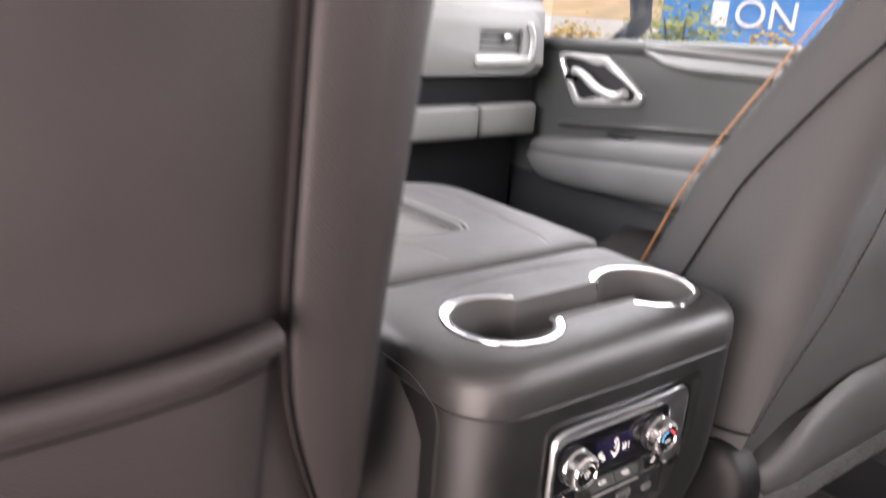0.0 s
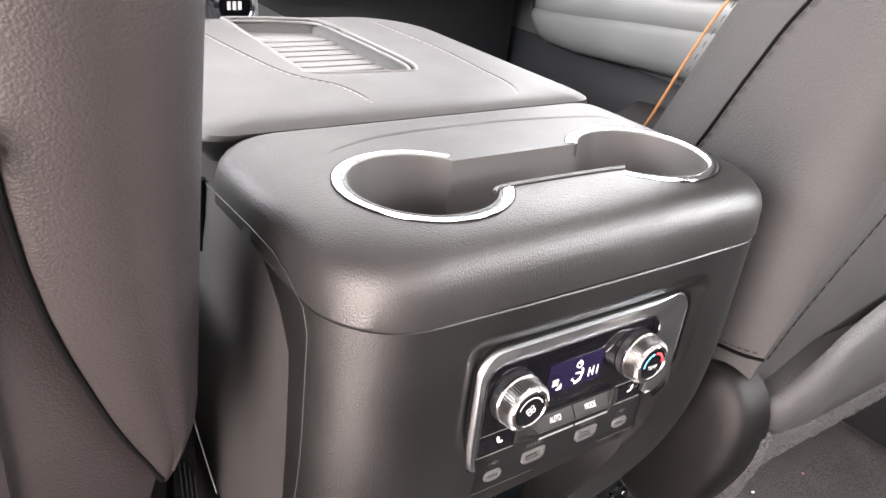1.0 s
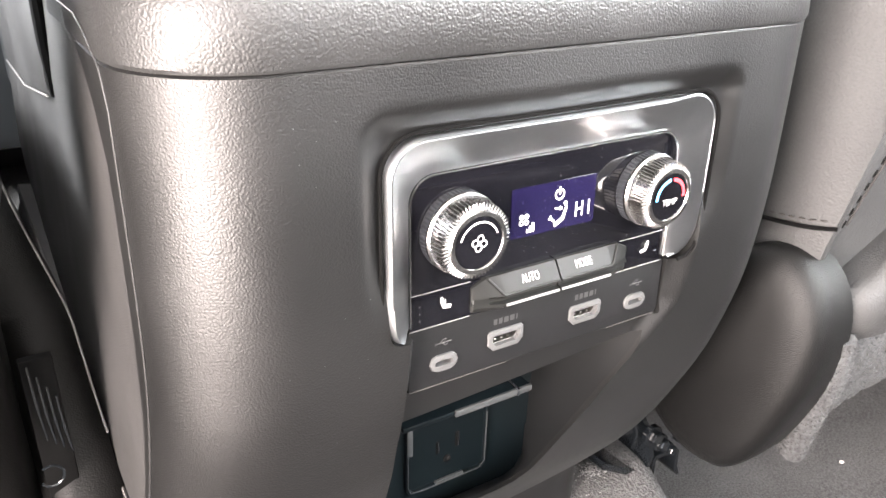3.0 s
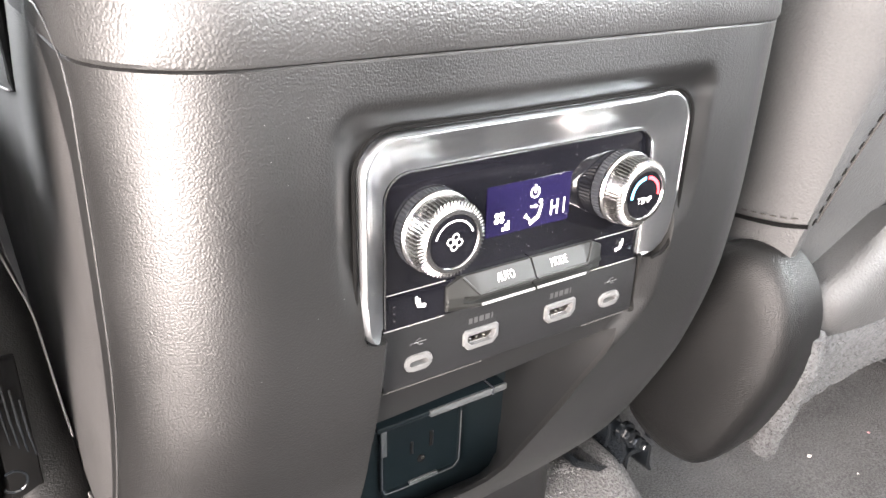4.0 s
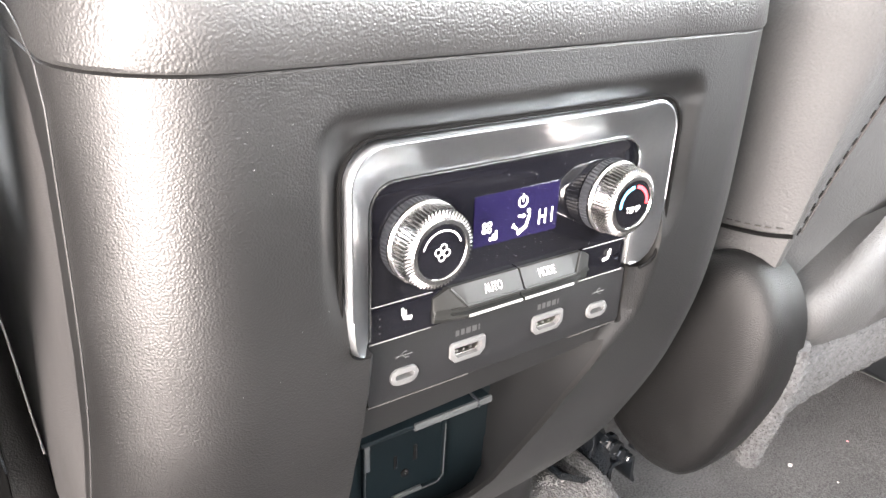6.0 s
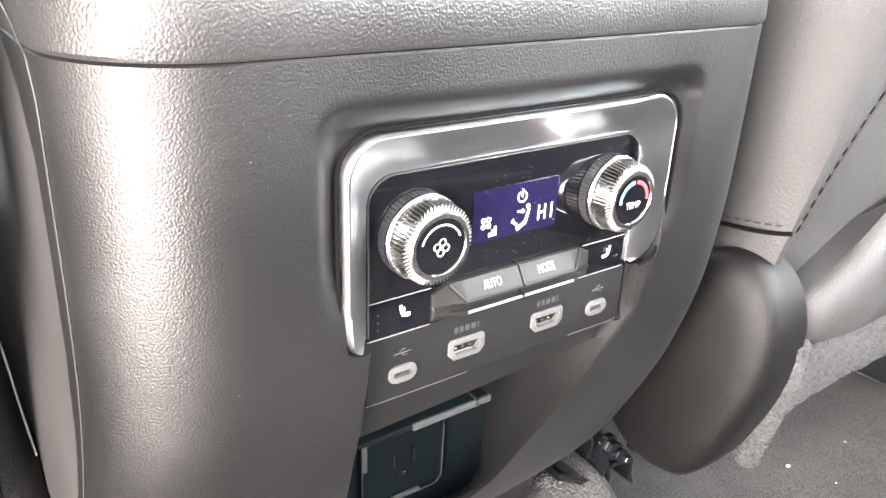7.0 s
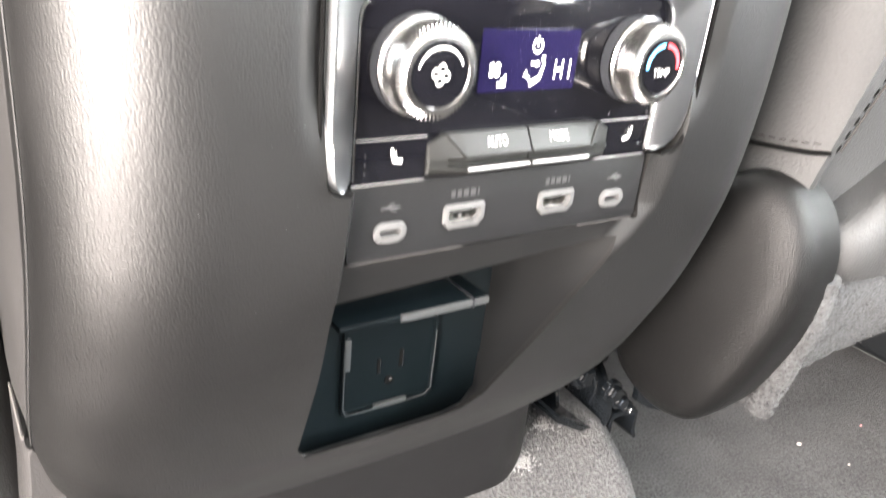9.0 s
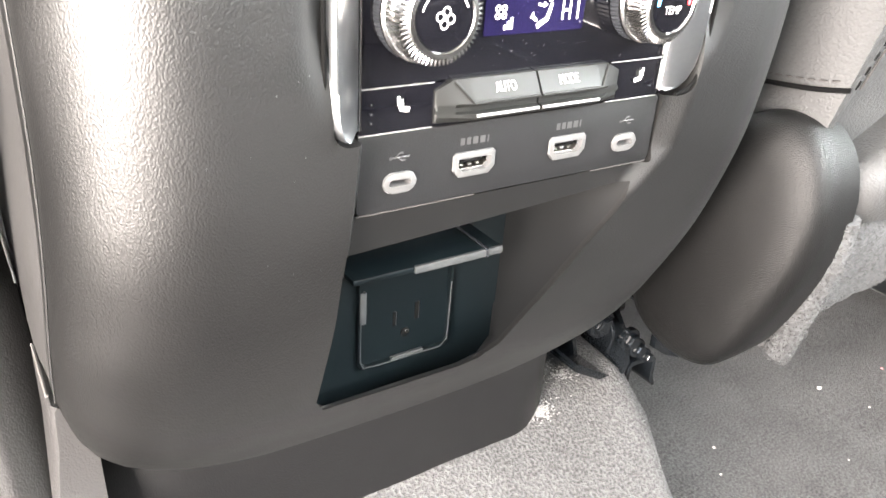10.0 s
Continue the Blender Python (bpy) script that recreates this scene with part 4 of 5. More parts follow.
tagged(dust, "pale dusty scuff on the tunnel carpet", "dust", kind="stuff")

# ---- seats ----


def seat(side, name, label, yrear, yfront, xb, zlow, xin):
    """A front seat's back, seen from behind. side: 1 right, -1 left. Tables give the rear and front lines and the bolster's inner border by height."""
    cx = 0.45
    hide = M["leather" if side < 0 else "leather_grey"]
    st = thing(name, (side * cx, 0.2, 0.2), label, "car seat", "front seats")
    inb = xin[1][-1]
    zs = list(np.linspace(zlow, zlow + 0.10, 9)) + list(np.linspace(zlow + 0.125, 0.98, 20))
    # inboard bolster
    loops = []
    for z in zs:
        f, r, b, inb = table(z, *yfront), table(z, *yrear), table(z, *xb), table(z, *xin)
        flare = max(inb - table(z, *DRIVER_EDGE), 0.0) if side < 0 else 0.0
        low = min(max((z - zlow) / 0.055, 0.0), 1.0)
        low = math.sqrt(1 - (1 - low) ** 2)
        bulge = (0.010 if side < 0 else 0.004) * low
        w = max((b - inb), 0.004)
        sunk = 0.004 if side < 0 else 0.0015
        pts = [(b + 0.001, r + 0.014), (b, r + sunk)]
        for i in range(9):
            t = i / 8
            pts.append((b - w * (0.04 + 0.50 * t), r + 0.002 - bulge * math.sin(math.pi * (0.12 + 0.55 * t))))
        rr = 0.036 if side < 0 else 0.055
        for i in range(1, 9):
            a = radians(90 * i / 8)
            x1 = inb + (w * 0.46) * (1 - math.sin(a))
            y1 = r - bulge * 0.80 + (rr + 0.004) * (1 - math.cos(a))
            pts.append((x1, y1))
        ysd = pts[-1][1]
        ym = max(f - 0.02, ysd + 0.004)
        for t in (0.25, 0.5, 0.75, 1.0):
            y = ysd + (ym - ysd) * t
            pts.append((inb - 0.002 * math.sin(math.pi * t) - flare * max(min((y - 0.01) / 0.10, 1.0), 0.0), y))
        pts += [(inb - flare + 0.004, ym + 0.012), (inb + 0.014, ym + 0.018), (inb + 0.04, ym + 0.012), (b + 0.001, max(ym - 0.01, r + 0.03))]
        loops.append([(side * x, y, z) for x, y in pts])
    part("side_bolster", loft(loops), hide, st, "padded leather side of the backrest", 50)
    inb = xin[1][-1]
    # back panel between the bolsters
    xout = 2 * cx - inb
    loops = []
    for z in ([zlow - 0.30, zlow - 0.295] + list(np.linspace(zlow - 0.26, zlow, 8)) if side < 0 else [zlow - 0.005, zlow]) + zs[1:]:
        r, b = table(z, *yrear), table(max(z, zlow), *xb)
        under = max(zlow - z, 0.0)
        r2 = r + under * 0.10 + 0.003
        xa = b + 0.0015 + under * 0.15
        xe = 2 * cx - xa
        row = []
        n = 18
        for i in range(n + 1):
            t = i / n
            x = xa + (xe - xa) * t
            edge = min(t, 1 - t) * (xe - xa)
            row.append((side * x, r2 + (0.006 if side < 0 else -0.0010) * max(0.0, 1 - edge / 0.015) ** 2 - 0.006 * math.sin(math.pi * t) + 0.0015 * noise.noise((x * 14, z * 9, side)), z))
        row += [(side * xe, r2 + 0.05, z), (side * xa, r2 + 0.05, z)]
        loops.append(row)
    # the right seat takes the shaded copy of its leather here
    part("back_panel", loft(loops), M["leather" if side < 0 else "leather_rear"], st, "dark leather back panel", 50)
    # outboard bolster, plain
    loops = []
    for z in zs:
        f, r, b = table(z, *yfront), table(z, *yrear), 2 * cx - table(z, *xb)
        loops.append([(side * x, y, z) for x, y in ((b + 0.001, r + 0.01), (b + 0.004, r - 0.002), (b + 0.03, r - 0.008), (xout - 0.02, r + 0.004), (xout, r + 0.03), (xout, f - 0.03), (xout - 0.02, f), (b + 0.001, f - 0.03))])
    part("side_bolster", loft(loops), M["leather"], st)
    # front cushioning of the backrest
    loops = []
    for z in zs[2:]:
        f, r = table(z, *yfront), table(z, *yrear)
        loops.append([(side * x, y, z) for x, y in ((inb + 0.03, r + 0.04), (inb + 0.04, f - 0.02), (inb + 0.08, f - 0.045), (cx, f - 0.05), (xout - 0.08, f - 0.045), (xout - 0.04, f - 0.02), (xout - 0.03, r + 0.04))])
    part("backrest_cushion", loft(loops), M["leather"], st)
    # seat cushion
    cush = []
    y0 = 0.06 if side > 0 else 0.15
    for y in (y0, y0 + 0.015, y0 + 0.06, 0.3, 0.5, 0.55, 0.57):
        k = 0.03 if y in (y0, 0.57) else (0.008 if y in (y0 + 0.015, 0.55) else 0.0)
        top = table(y, (0.06, 0.57), (0.31, 0.36)) - k
        cush.append([(side * x, y, z) for x, z in ((inb + 0.03 + k, 0.19 + k), (inb + 0.005 + k, 0.24), (inb + k, top - 0.01), (inb + 0.015 + k, top + 0.044), (inb + 0.05, top + 0.048),
                                                    (inb + 0.12, top - 0.025), (xout - 0.12, top - 0.025), (xout - 0.05, top), (xout - 0.015 - k, top - 0.006), (xout - k, top - 0.04), (xout - 0.03 - k, 0.19 + k))])
    part("seat_cushion", loft(cush), M["leather"], st)
    part("headrest", box(*sorted((side * 0.33, side * 0.57)), table(0.95, *yrear) + 0.0, table(0.95, *yrear) + 0.10, 0.985, 1.15, 0.03, 3), M["leather"], st)
    return st


DRIVER_REAR = ((0.25, 0.38, 0.45, 0.55, 0.65, 0.75, 1.0), (0.084, 0.058, 0.044, 0.024, 0.004, -0.016, -0.066))
DRIVER_INNER = ((0.362, 0.3645, 0.374, 0.388, 0.400, 0.410, 0.45, 0.55, 1.0), (0.2125, 0.2115, 0.2065, 0.1985, 0.1940, 0.1925, 0.1920, 0.1930, 0.195))
DRIVER_EDGE = ((0.362, 0.39, 0.41, 0.45, 0.55, 1.0), (0.2125, 0.1950, 0.1875, 0.1850, 0.1835, 0.185))
driver = seat(-1, "driver_seat", "dark brown leather driver seat back with a rear pocket",
              DRIVER_REAR,
              ((0.362, 0.43, 0.5, 0.586, 0.70, 0.751, 0.9), (0.145, 0.150, 0.138, 0.118, 0.09, 0.075, 0.04)),
              ((0.362, 0.375, 0.385, 0.395, 0.409, 0.425, 0.445, 0.46, 0.485, 0.51, 0.55, 0.60, 0.75, 1.0), (0.214, 0.2195, 0.2235, 0.2285, 0.2345, 0.2405, 0.2470, 0.2520, 0.2590, 0.2640, 0.2690, 0.2710, 0.275, 0.266)), 0.362, DRIVER_INNER)
passenger = seat(1, "passenger_seat", "charcoal leather passenger seat back with orange piping",
                 ((0.25, 0.35, 0.40, 0.50, 0.60, 0.75, 1.0), (0.010, -0.004, -0.012, -0.028, -0.045, -0.080, -0.15)),
                 ((0.40, 0.493, 0.586, 0.70, 0.751, 0.9), (0.175, 0.145, 0.105, 0.035, -0.002, -0.10)),
                 ((0.34, 0.352, 0.378, 0.404, 0.44, 0.476, 0.55, 0.65, 1.0), (0.200, 0.204, 0.212, 0.222, 0.240, 0.260, 0.278, 0.288, 0.288)), 0.318, ((0.3, 0.42, 0.50, 1.0), (0.184, 0.185, 0.1915, 0.1915)))

# dark seam along the inner edge of the driver's bolster
part("seam", tube(curve([(-table(z, *DRIVER_INNER) + 0.0010, table(z, *DRIVER_REAR) + 0.034, z) for z in np.linspace(0.412, 0.60, 12)], 40), 0.0012, 6), M["seam"], driver, "dark seam along the bolster edge")
border = [(-table(z, (0.362, 0.375, 0.385, 0.395, 0.409, 0.425, 0.445, 0.46, 0.485, 0.51, 0.55, 0.60, 0.75), (0.214, 0.2195, 0.2235, 0.2285, 0.2345, 0.2405, 0.2470, 0.2520, 0.2590, 0.2640, 0.2690, 0.2710, 0.275)), table(z, *DRIVER_REAR) - 0.0005, z) for z in np.linspace(0.366, 0.74, 24)]
part("seam", tube(curve(border, 60), 0.0014, 8), M["seam"], driver, "dark seam between bolster and back panel")

# driver's back pocket: a sheet with a rolled hem
dr = DRIVER_REAR
hem = []
rows = []
for i in range(25):
    t = i / 24
    x = -0.2810 - 0.357 * t
    top = 0.558 - 0.004 * min(t / 0.22, 1.0) ** 0.8 - 0.006 * math.sin(math.pi * t)
    hem.append((x, table(top, *dr) - 0.009 - 0.009 * min(t / 0.10, 1.0), top))
    rows.append([(x, table(z, *dr) - 0.003 - (0.008 + 0.006 * math.sin(math.pi * k)) * min(t / 0.06, 1.0) * (0.35 + 0.65 * k) * min((1 - t) / 0.06 + 0.1, 1.0), z)
                 for k, z in ((q, 0.30 + (top - 0.006 - 0.30) * q) for q in np.linspace(0, 1, 12))])
rows2 = [r + [(x, y + 0.006, z) for x, y, z in r[::-1]] for r in rows]
pk = part("rear_pocket", loft(rows2), M["leather"], driver, "leather seat-back pocket with a rolled hem", 50)
part("hem", tube(curve(hem, 60), 0.0098, 14), M["leather"], pk, "rolled pocket hem")
part("hem_seam", tube(curve([(x, y + 0.003, z - 0.0185) for x, y, z in hem], 60), 0.0008, 6), M["seam"], pk)

# passenger: piping, seams, stitches
pr = ((0.25, 0.35, 0.40, 0.50, 0.60, 0.75, 1.0), (0.010, -0.004, -0.012, -0.028, -0.045, -0.080, -0.15))
pipe = [(0.1905, 0.165, 0.44), (0.1895, 0.141, 0.493), (0.1895, 0.101, 0.586), (0.1895, 0.030, 0.70), (0.1895, -0.004, 0.751), (0.1895, -0.06, 0.83)]
part("piping", tube(curve(pipe, 40), 0.0012, 8), M["piping"], passenger, "orange piping along the backrest edge")
part("stitching", stitches([(x - 0.0006, y - 0.0065, z) for x, y, z in pipe], 0.0050, 0.0030, 0.00035, (-0.0002, 0, 0)), M["thread"], passenger, "fine stitching beside the piping")
line = [(0.1888, 0.112, 0.45), (0.1886, 0.091, 0.491), (0.1886, 0.064, 0.553), (0.1886, 0.039, 0.602), (0.1888, -0.020, 0.685), (0.189, -0.049, 0.72), (0.189, -0.10, 0.79)]
part("seam", tube(curve(line, 40), 0.0012, 6), M["seam"], passenger)
part("stitching", stitches([(x - 0.0006, y - 0.0035, z) for x, y, z in line], 0.0052, 0.0034, 0.0008, (-0.0004, 0, 0)), M["thread"], passenger, "dark double stitching")
# lower leather skirt of the passenger backrest, and hem line
low = []
for v, d in ((0.0, 0.008), (0.05, 0.001), (0.3, -0.003), (0.6, -0.004), (0.85, -0.001), (0.97, 0.004), (1.0, 0.010)):
    row = []
    for i in range(25):
        t = i / 24
        x = 0.2065 + 0.477 * t ** 1.4
        top = table(x, (0.200, 0.208, 0.22, 0.235, 0.255, 0.28, 0.32, 0.36, 0.7), (0.312, 0.314, 0.319, 0.329, 0.345, 0.361, 0.376, 0.385, 0.385))
        row.append((x, -0.016 + d - 0.011 * min(t / 0.2, 1.0) + (0.010 * (1 - t / 0.06) if t < 0.06 else 0), 0.284 + (top - 0.284) * v))
    row += [(0.683, 0.03, row[-1][2]), (0.2065, 0.03, row[0][2])]
    low.append(row)
part("lower_backrest", loft(low), M["leather_rear"], passenger, "dark leather lower edge of the backrest", 50)
part("seam", tube(curve([(0.1838, 0.034, 0.352), (0.1846, 0.018, 0.3535), (0.1872, 0.004, 0.355), (0.1925, -0.008, 0.357)], 16), 0.0014, 6), M["seam"], passenger)
part("stitching", stitches([(0.1834, 0.034, 0.3565), (0.1842, 0.018, 0.358), (0.1868, 0.004, 0.3595), (0.1920, -0.008, 0.3615)], 0.0035, 0.002, 0.0006, (-0.0003, 0, 0)), M["thread"], passenger)
bord = [(z, table(z, (0.34, 0.352, 0.378, 0.404, 0.44, 0.476, 0.55, 0.65), (0.200, 0.204, 0.212, 0.222, 0.240, 0.260, 0.278, 0.288))) for z in np.linspace(0.356, 0.64, 14)]
part("seam", tube(curve([(x - 0.0005, table(z, *pr) - 0.0006, z) for z, x in bord], 40), 0.0006, 8), M["thread"], passenger, "dark seam beside the bolster")
part("stitching", stitches([(x - 0.010, table(z, *pr) - 0.0032, z) for z, x in bord], 0.0042, 0.0026, 0.0006, (-0.0002, -0.0002, 0)), M["seam"], passenger, "dark stitching beside the bolster seam")

# hinge cover between console and passenger seat
cover = thing("hinge_cover", (0.17, 0.02, 0.2), "smooth dark brown rounded seat hinge cover", "seat hinge cover")
lobe = curve([(0.085, 0.235, 0), (0.060, 0.305, 0), (0.039, 0.330, 0), (0.020, 0.341, 0), (0.000, 0.339, 0), (-0.016, 0.324, 0), (-0.0235, 0.298, 0), (-0.020, 0.262, 0),
              (-0.004, 0.216, 0), (0.010, 0.192, 0), (0.026, 0.179, 0), (0.055, 0.177, 0), (0.082, 0.194, 0), (0.085, 0.235, 0)], 84)[:-1]
yc, zc = 0.030, 0.262
loops = []
for x, k in ((0.1652, 0.0), (0.1654, 0.36), (0.1660, 0.58), (0.1672, 0.74), (0.1692, 0.855), (0.1720, 0.93), (0.1758, 0.975), (0.181, 0.998), (0.190, 1.0), (0.205, 0.985)):
    loops.append([(x, yc + (p.x - yc) * max(k, 0.01), zc + (p.y - zc) * max(k, 0.01)) for p in lobe])
part("cover_shell", loft(loops), M["cover"], cover, smooth=60)
part("back_flange", loft([[(x, yc + (p.x - yc) * k, zc + (p.y - zc) * k) for p in lobe] for x, k in ((0.196, 0.95), (0.196, 0.985), (0.199, 0.985), (0.199, 0.95))]), M["seam"], cover, "thin black flange behind the cover", 50)

# carpeted trim under the passenger backrest
ct = []
random.seed(2)
for i in range(40):
    t = i / 39
    row = []
    for k in range(9):
        v = k / 8
        xl = 0.2230 - 0.0225 * v
        x = xl + (0.68 - xl) * t ** 2.0
        bot, top = table(t, (0, 0.1, 0.4, 1.0), (0.184, 0.186, 0.196, 0.20)), table(t, (0, 0.1, 1.0), (0.289, 0.286, 0.279))
        roll = 0.010 * math.exp(-((x - xl - 0.008) / 0.008) ** 2) * (0.6 + 0.6 * (1 - v))
        yy = 0.012 - 0.029 * v - 0.003 * math.sin(math.pi * v) - roll + (0.010 if k in (0, 8) else 0.0) + (0.008 if i == 0 else 0)
        row.append((x + random.uniform(-0.0009, 0.0009), yy + random.uniform(-0.0008, 0.0008), bot + (top - bot) * v + random.uniform(-0.0009, 0.0009)))
    row += [(row[8][0], row[8][1] + 0.008, row[8][2]), (row[0][0], row[0][1] + 0.008, row[0][2])]
    ct.append(row)
trim = part("carpet_trim", loft(ct), M["carpet_trim"], None, smooth=60)
tagged(trim, "fuzzy grey carpet trim below the passenger backrest", "carpet trim")
roll = part("rolled_edge", tube(curve([(0.2050, -0.0195, 0.292), (0.2090, -0.0165, 0.264), (0.2140, -0.0085, 0.233), (0.2185, -0.0010, 0.205), (0.2205, 0.0020, 0.193), (0.2215, 0.0040, 0.187)], 30),
                                [0.0070 + 0.0014 * i / 30 + 0.0005 * math.sin(i * 2.3) for i in range(27)] + [0.0080, 0.0072, 0.0056, 0.003], 12), M["carpet_trim"], trim, "rolled carpet edge", 60)
# fuzz of the trim
random.seed(9)
bm = bmesh.new()
fv, ff = [], []
for k in range(5200):
    ri = int((len(ct) - 1) * random.random() ** 1.3)
    row, nx = ct[ri], ct[ri + 1]
    s = random.randrange(0, 8)
    u, w = random.random(), random.random()
    p = Vector(row[s]).lerp(Vector(nx[s]), u).lerp(Vector(row[s + 1]).lerp(Vector(nx[s + 1]), u), w)
    d = Vector((random.gauss(0, 1), -1.2 + random.gauss(0, 0.6), random.gauss(0, 1))).normalized() * random.uniform(0.001, 0.0026)
    q = d.orthogonal().normalized() * 0.00028
    n0 = len(fv)
    fv += [p - q, p + q, p + d]
    ff.append((n0, n0 + 1, n0 + 2))
rc = curve([(0.2050, -0.0195, 0.292), (0.2090, -0.0165, 0.264), (0.2140, -0.0085, 0.233), (0.2185, -0.0010, 0.205), (0.2205, 0.0020, 0.193), (0.2215, 0.0040, 0.187)], 60)
for k in range(2600):
    i = random.randrange(len(rc) - 1)
    ax = (rc[i + 1] - rc[i]).normalized()
    out = Vector((random.gauss(0, 1), random.gauss(0, 1), random.gauss(0, 1)))
    out = (out - ax * out.dot(ax)).normalized()
    p = rc[i].lerp(rc[i + 1], random.random()) + out * 0.0074
    d = (out + Vector((random.gauss(0, 0.5), random.gauss(0, 0.5), random.gauss(0, 0.5)))).normalized() * random.uniform(0.0010, 0.0024)
    q = d.orthogonal().normalized() * 0.0003
    n0 = len(fv)
    fv += [p - q, p + q, p + d]
    ff.append((n0, n0 + 1, n0 + 2))
me = bpy.data.meshes.new("fuzz")
me.from_pydata(fv, [], ff)
me.materials.append(M["carpet_trim"])
hang(new("fuzz", me), trim)["kind"] = "stuff"

# seat runner and bracket under the passenger seat
runner = thing("seat_runner", (0.2, 0.12, 0.10), "glossy black steel seat runner with bolts and brackets on the carpet", "seat runner")
u_sec = [(0.2080, 0.093), (0.2080, 0.1185), (0.2100, 0.1205), (0.2290, 0.1195), (0.2310, 0.1175), (0.2310, 0.1010), (0.2360, 0.0935), (0.2380, 0.0945),
         (0.2345, 0.1030), (0.2340, 0.1190), (0.2305, 0.1232), (0.2085, 0.1242), (0.2045, 0.1205), (0.2045, 0.093)]
part("rail", loft([[(x, y, z) for x, z in u_sec] for y in (0.098, 0.60)]), M["steel"], runner, "open steel channel")
fl_sec = [(0.2040, 0.0960), (0.2040, 0.1090), (0.2030, 0.1105), (0.1500, 0.1430), (0.1480, 0.1420), (0.1480, 0.1380), (0.2000, 0.1060), (0.2005, 0.0960)]
part("flange", loft([[(x, y, z) for x, z in fl_sec] for y in (0.096, 0.0975, 0.58)]), M["steel"], runner, "folded steel flange")
part("flange_rib", tube([(0.1850, 0.104, 0.1225), (0.1850, 0.24, 0.1225)], 0.0022, 8), M["steel"], runner)
plate_line = [(0.098, 0.112), (0.094, 0.130), (0.100, 0.150), (0.118, 0.170), (0.150, 0.190), (0.20, 0.225), (0.26, 0.225), (0.27, 0.112)]
part("upper_bracket", loft([[(x, y, z) for y, z in plate_line] for x in (0.196, 0.200)]), M["steel"], runner, "black steel hinge bracket")
part("side_bracket", loft([[(x, y + 0.02, z * 0.94 + 0.004) for y, z in plate_line] for x in (0.166, 0.169)]), M["steel"], runner)
part("cross_tube", tube([(0.150, 0.128, 0.158), (0.215, 0.128, 0.158)], 0.0075, 14), M["steel"], runner)
for x, y, z, r in ((0.1965, 0.094, 0.150, 0.0058), (0.2080, 0.096, 0.138, 0.0050), (0.1760, 0.104, 0.163, 0.0072), (0.2195, 0.097, 0.1275, 0.0036)):
    bolt = part("bolt", spin([(y + 0.004, r * 1.5), (y, r * 1.5), (y - 0.0006, r * 1.4), (y - 0.0008, r * 1.02)], x, z, 20), M["steel"], runner, "washer and bolt")
    part("bolt_head", spin([(y - 0.0005, r), (y - 0.0042, r), (y - 0.0052, r * 0.82), (y - 0.0052, 0.0004)], x, z, 6), M["steel"], bolt)
part("spring", tube([(0.160 + 0.0062 * math.cos(k * 0.5), 0.100 + 0.0009 * k, 0.166 + 0.0082 * math.sin(k * 0.5)) for k in range(64)], 0.0010, 6), M["steel"], runner, "coil spring")
part("lever", tube(curve([(0.1860, 0.098, 0.1890), (0.2000, 0.099, 0.1800), (0.2160, 0.100, 0.1700), (0.2260, 0.105, 0.1600)], 14), 0.0017, 8), M["steel"], runner, "thin release lever")
part("tab", loft([[(x, y, z) for y, z in ((0.094, zc), (0.094, zc + 0.012), (0.099, zc + 0.013), (0.099, zc))] for x, zc in ((0.224, 0.134), (0.238, 0.124), (0.255, 0.116), (0.276, 0.108))]), M["steel"], runner, "black sheet tab")
part("cable", tube(curve([(0.176, 0.16, 0.19), (0.178, 0.112, 0.176), (0.181, 0.098, 0.160), (0.183, 0.101, 0.140)], 18), 0.0013, 8), M["steel"], runner, "thin black cable")

# driver side: dark side shield with cables by the console
strap = thing("seat_side_shield", (-0.205, 0.2, 0.12), "black plastic side shield of the driver seat with a pale edge", "seat trim")
shield_edge = curve([(-0.158, 0.020, 0.125), (-0.160, 0.075, 0.200), (-0.1630, 0.122, 0.253), (-0.1655, 0.152, 0.286), (-0.1675, 0.178, 0.315), (-0.1715, 0.192, 0.330), (-0.1770, 0.208, 0.348), (-0.1830, 0.228, 0.370), (-0.190, 0.262, 0.405)], 40)
part("shield", loft([[(p.x - 0.036, p.y + 0.050, p.z), (p.x - 0.036, p.y + 0.010, p.z), (p.x - 0.030, p.y - 0.004, p.z), (p.x - 0.020, p.y - 0.008, p.z), (p.x - 0.008, p.y - 0.006, p.z), (p.x - 0.0012, p.y - 0.0015, p.z), (p.x, p.y + 0.001, p.z), (p.x - 0.002, p.y + 0.050, p.z)] for p in shield_edge]), M["shield"], strap, smooth=50)
# wall added beside the cushion to keep window light off the console flank
part("flank_light_block", loft([[(x0, y, 0.11), (x0, y, zt - 0.004), (x0 - 0.003, y, zt), (x0 - 0.012, y, zt - 0.003), (x0 - 0.012, y, 0.11)] for y, x0, zt in ((0.135, -0.2020, 0.432), (0.16, -0.1990, 0.434), (0.36, -0.2050, 0.42), (0.75, -0.214, 0.36))]), M["skirt"], strap)
# the highlight along the shield's edge, painted as a pale cord
part("shield_edge", tube([p + Vector((-0.0006, -0.0004, 0)) for p in shield_edge[12:]], 0.0007, 6), M["edge"], strap, "pale edge line")
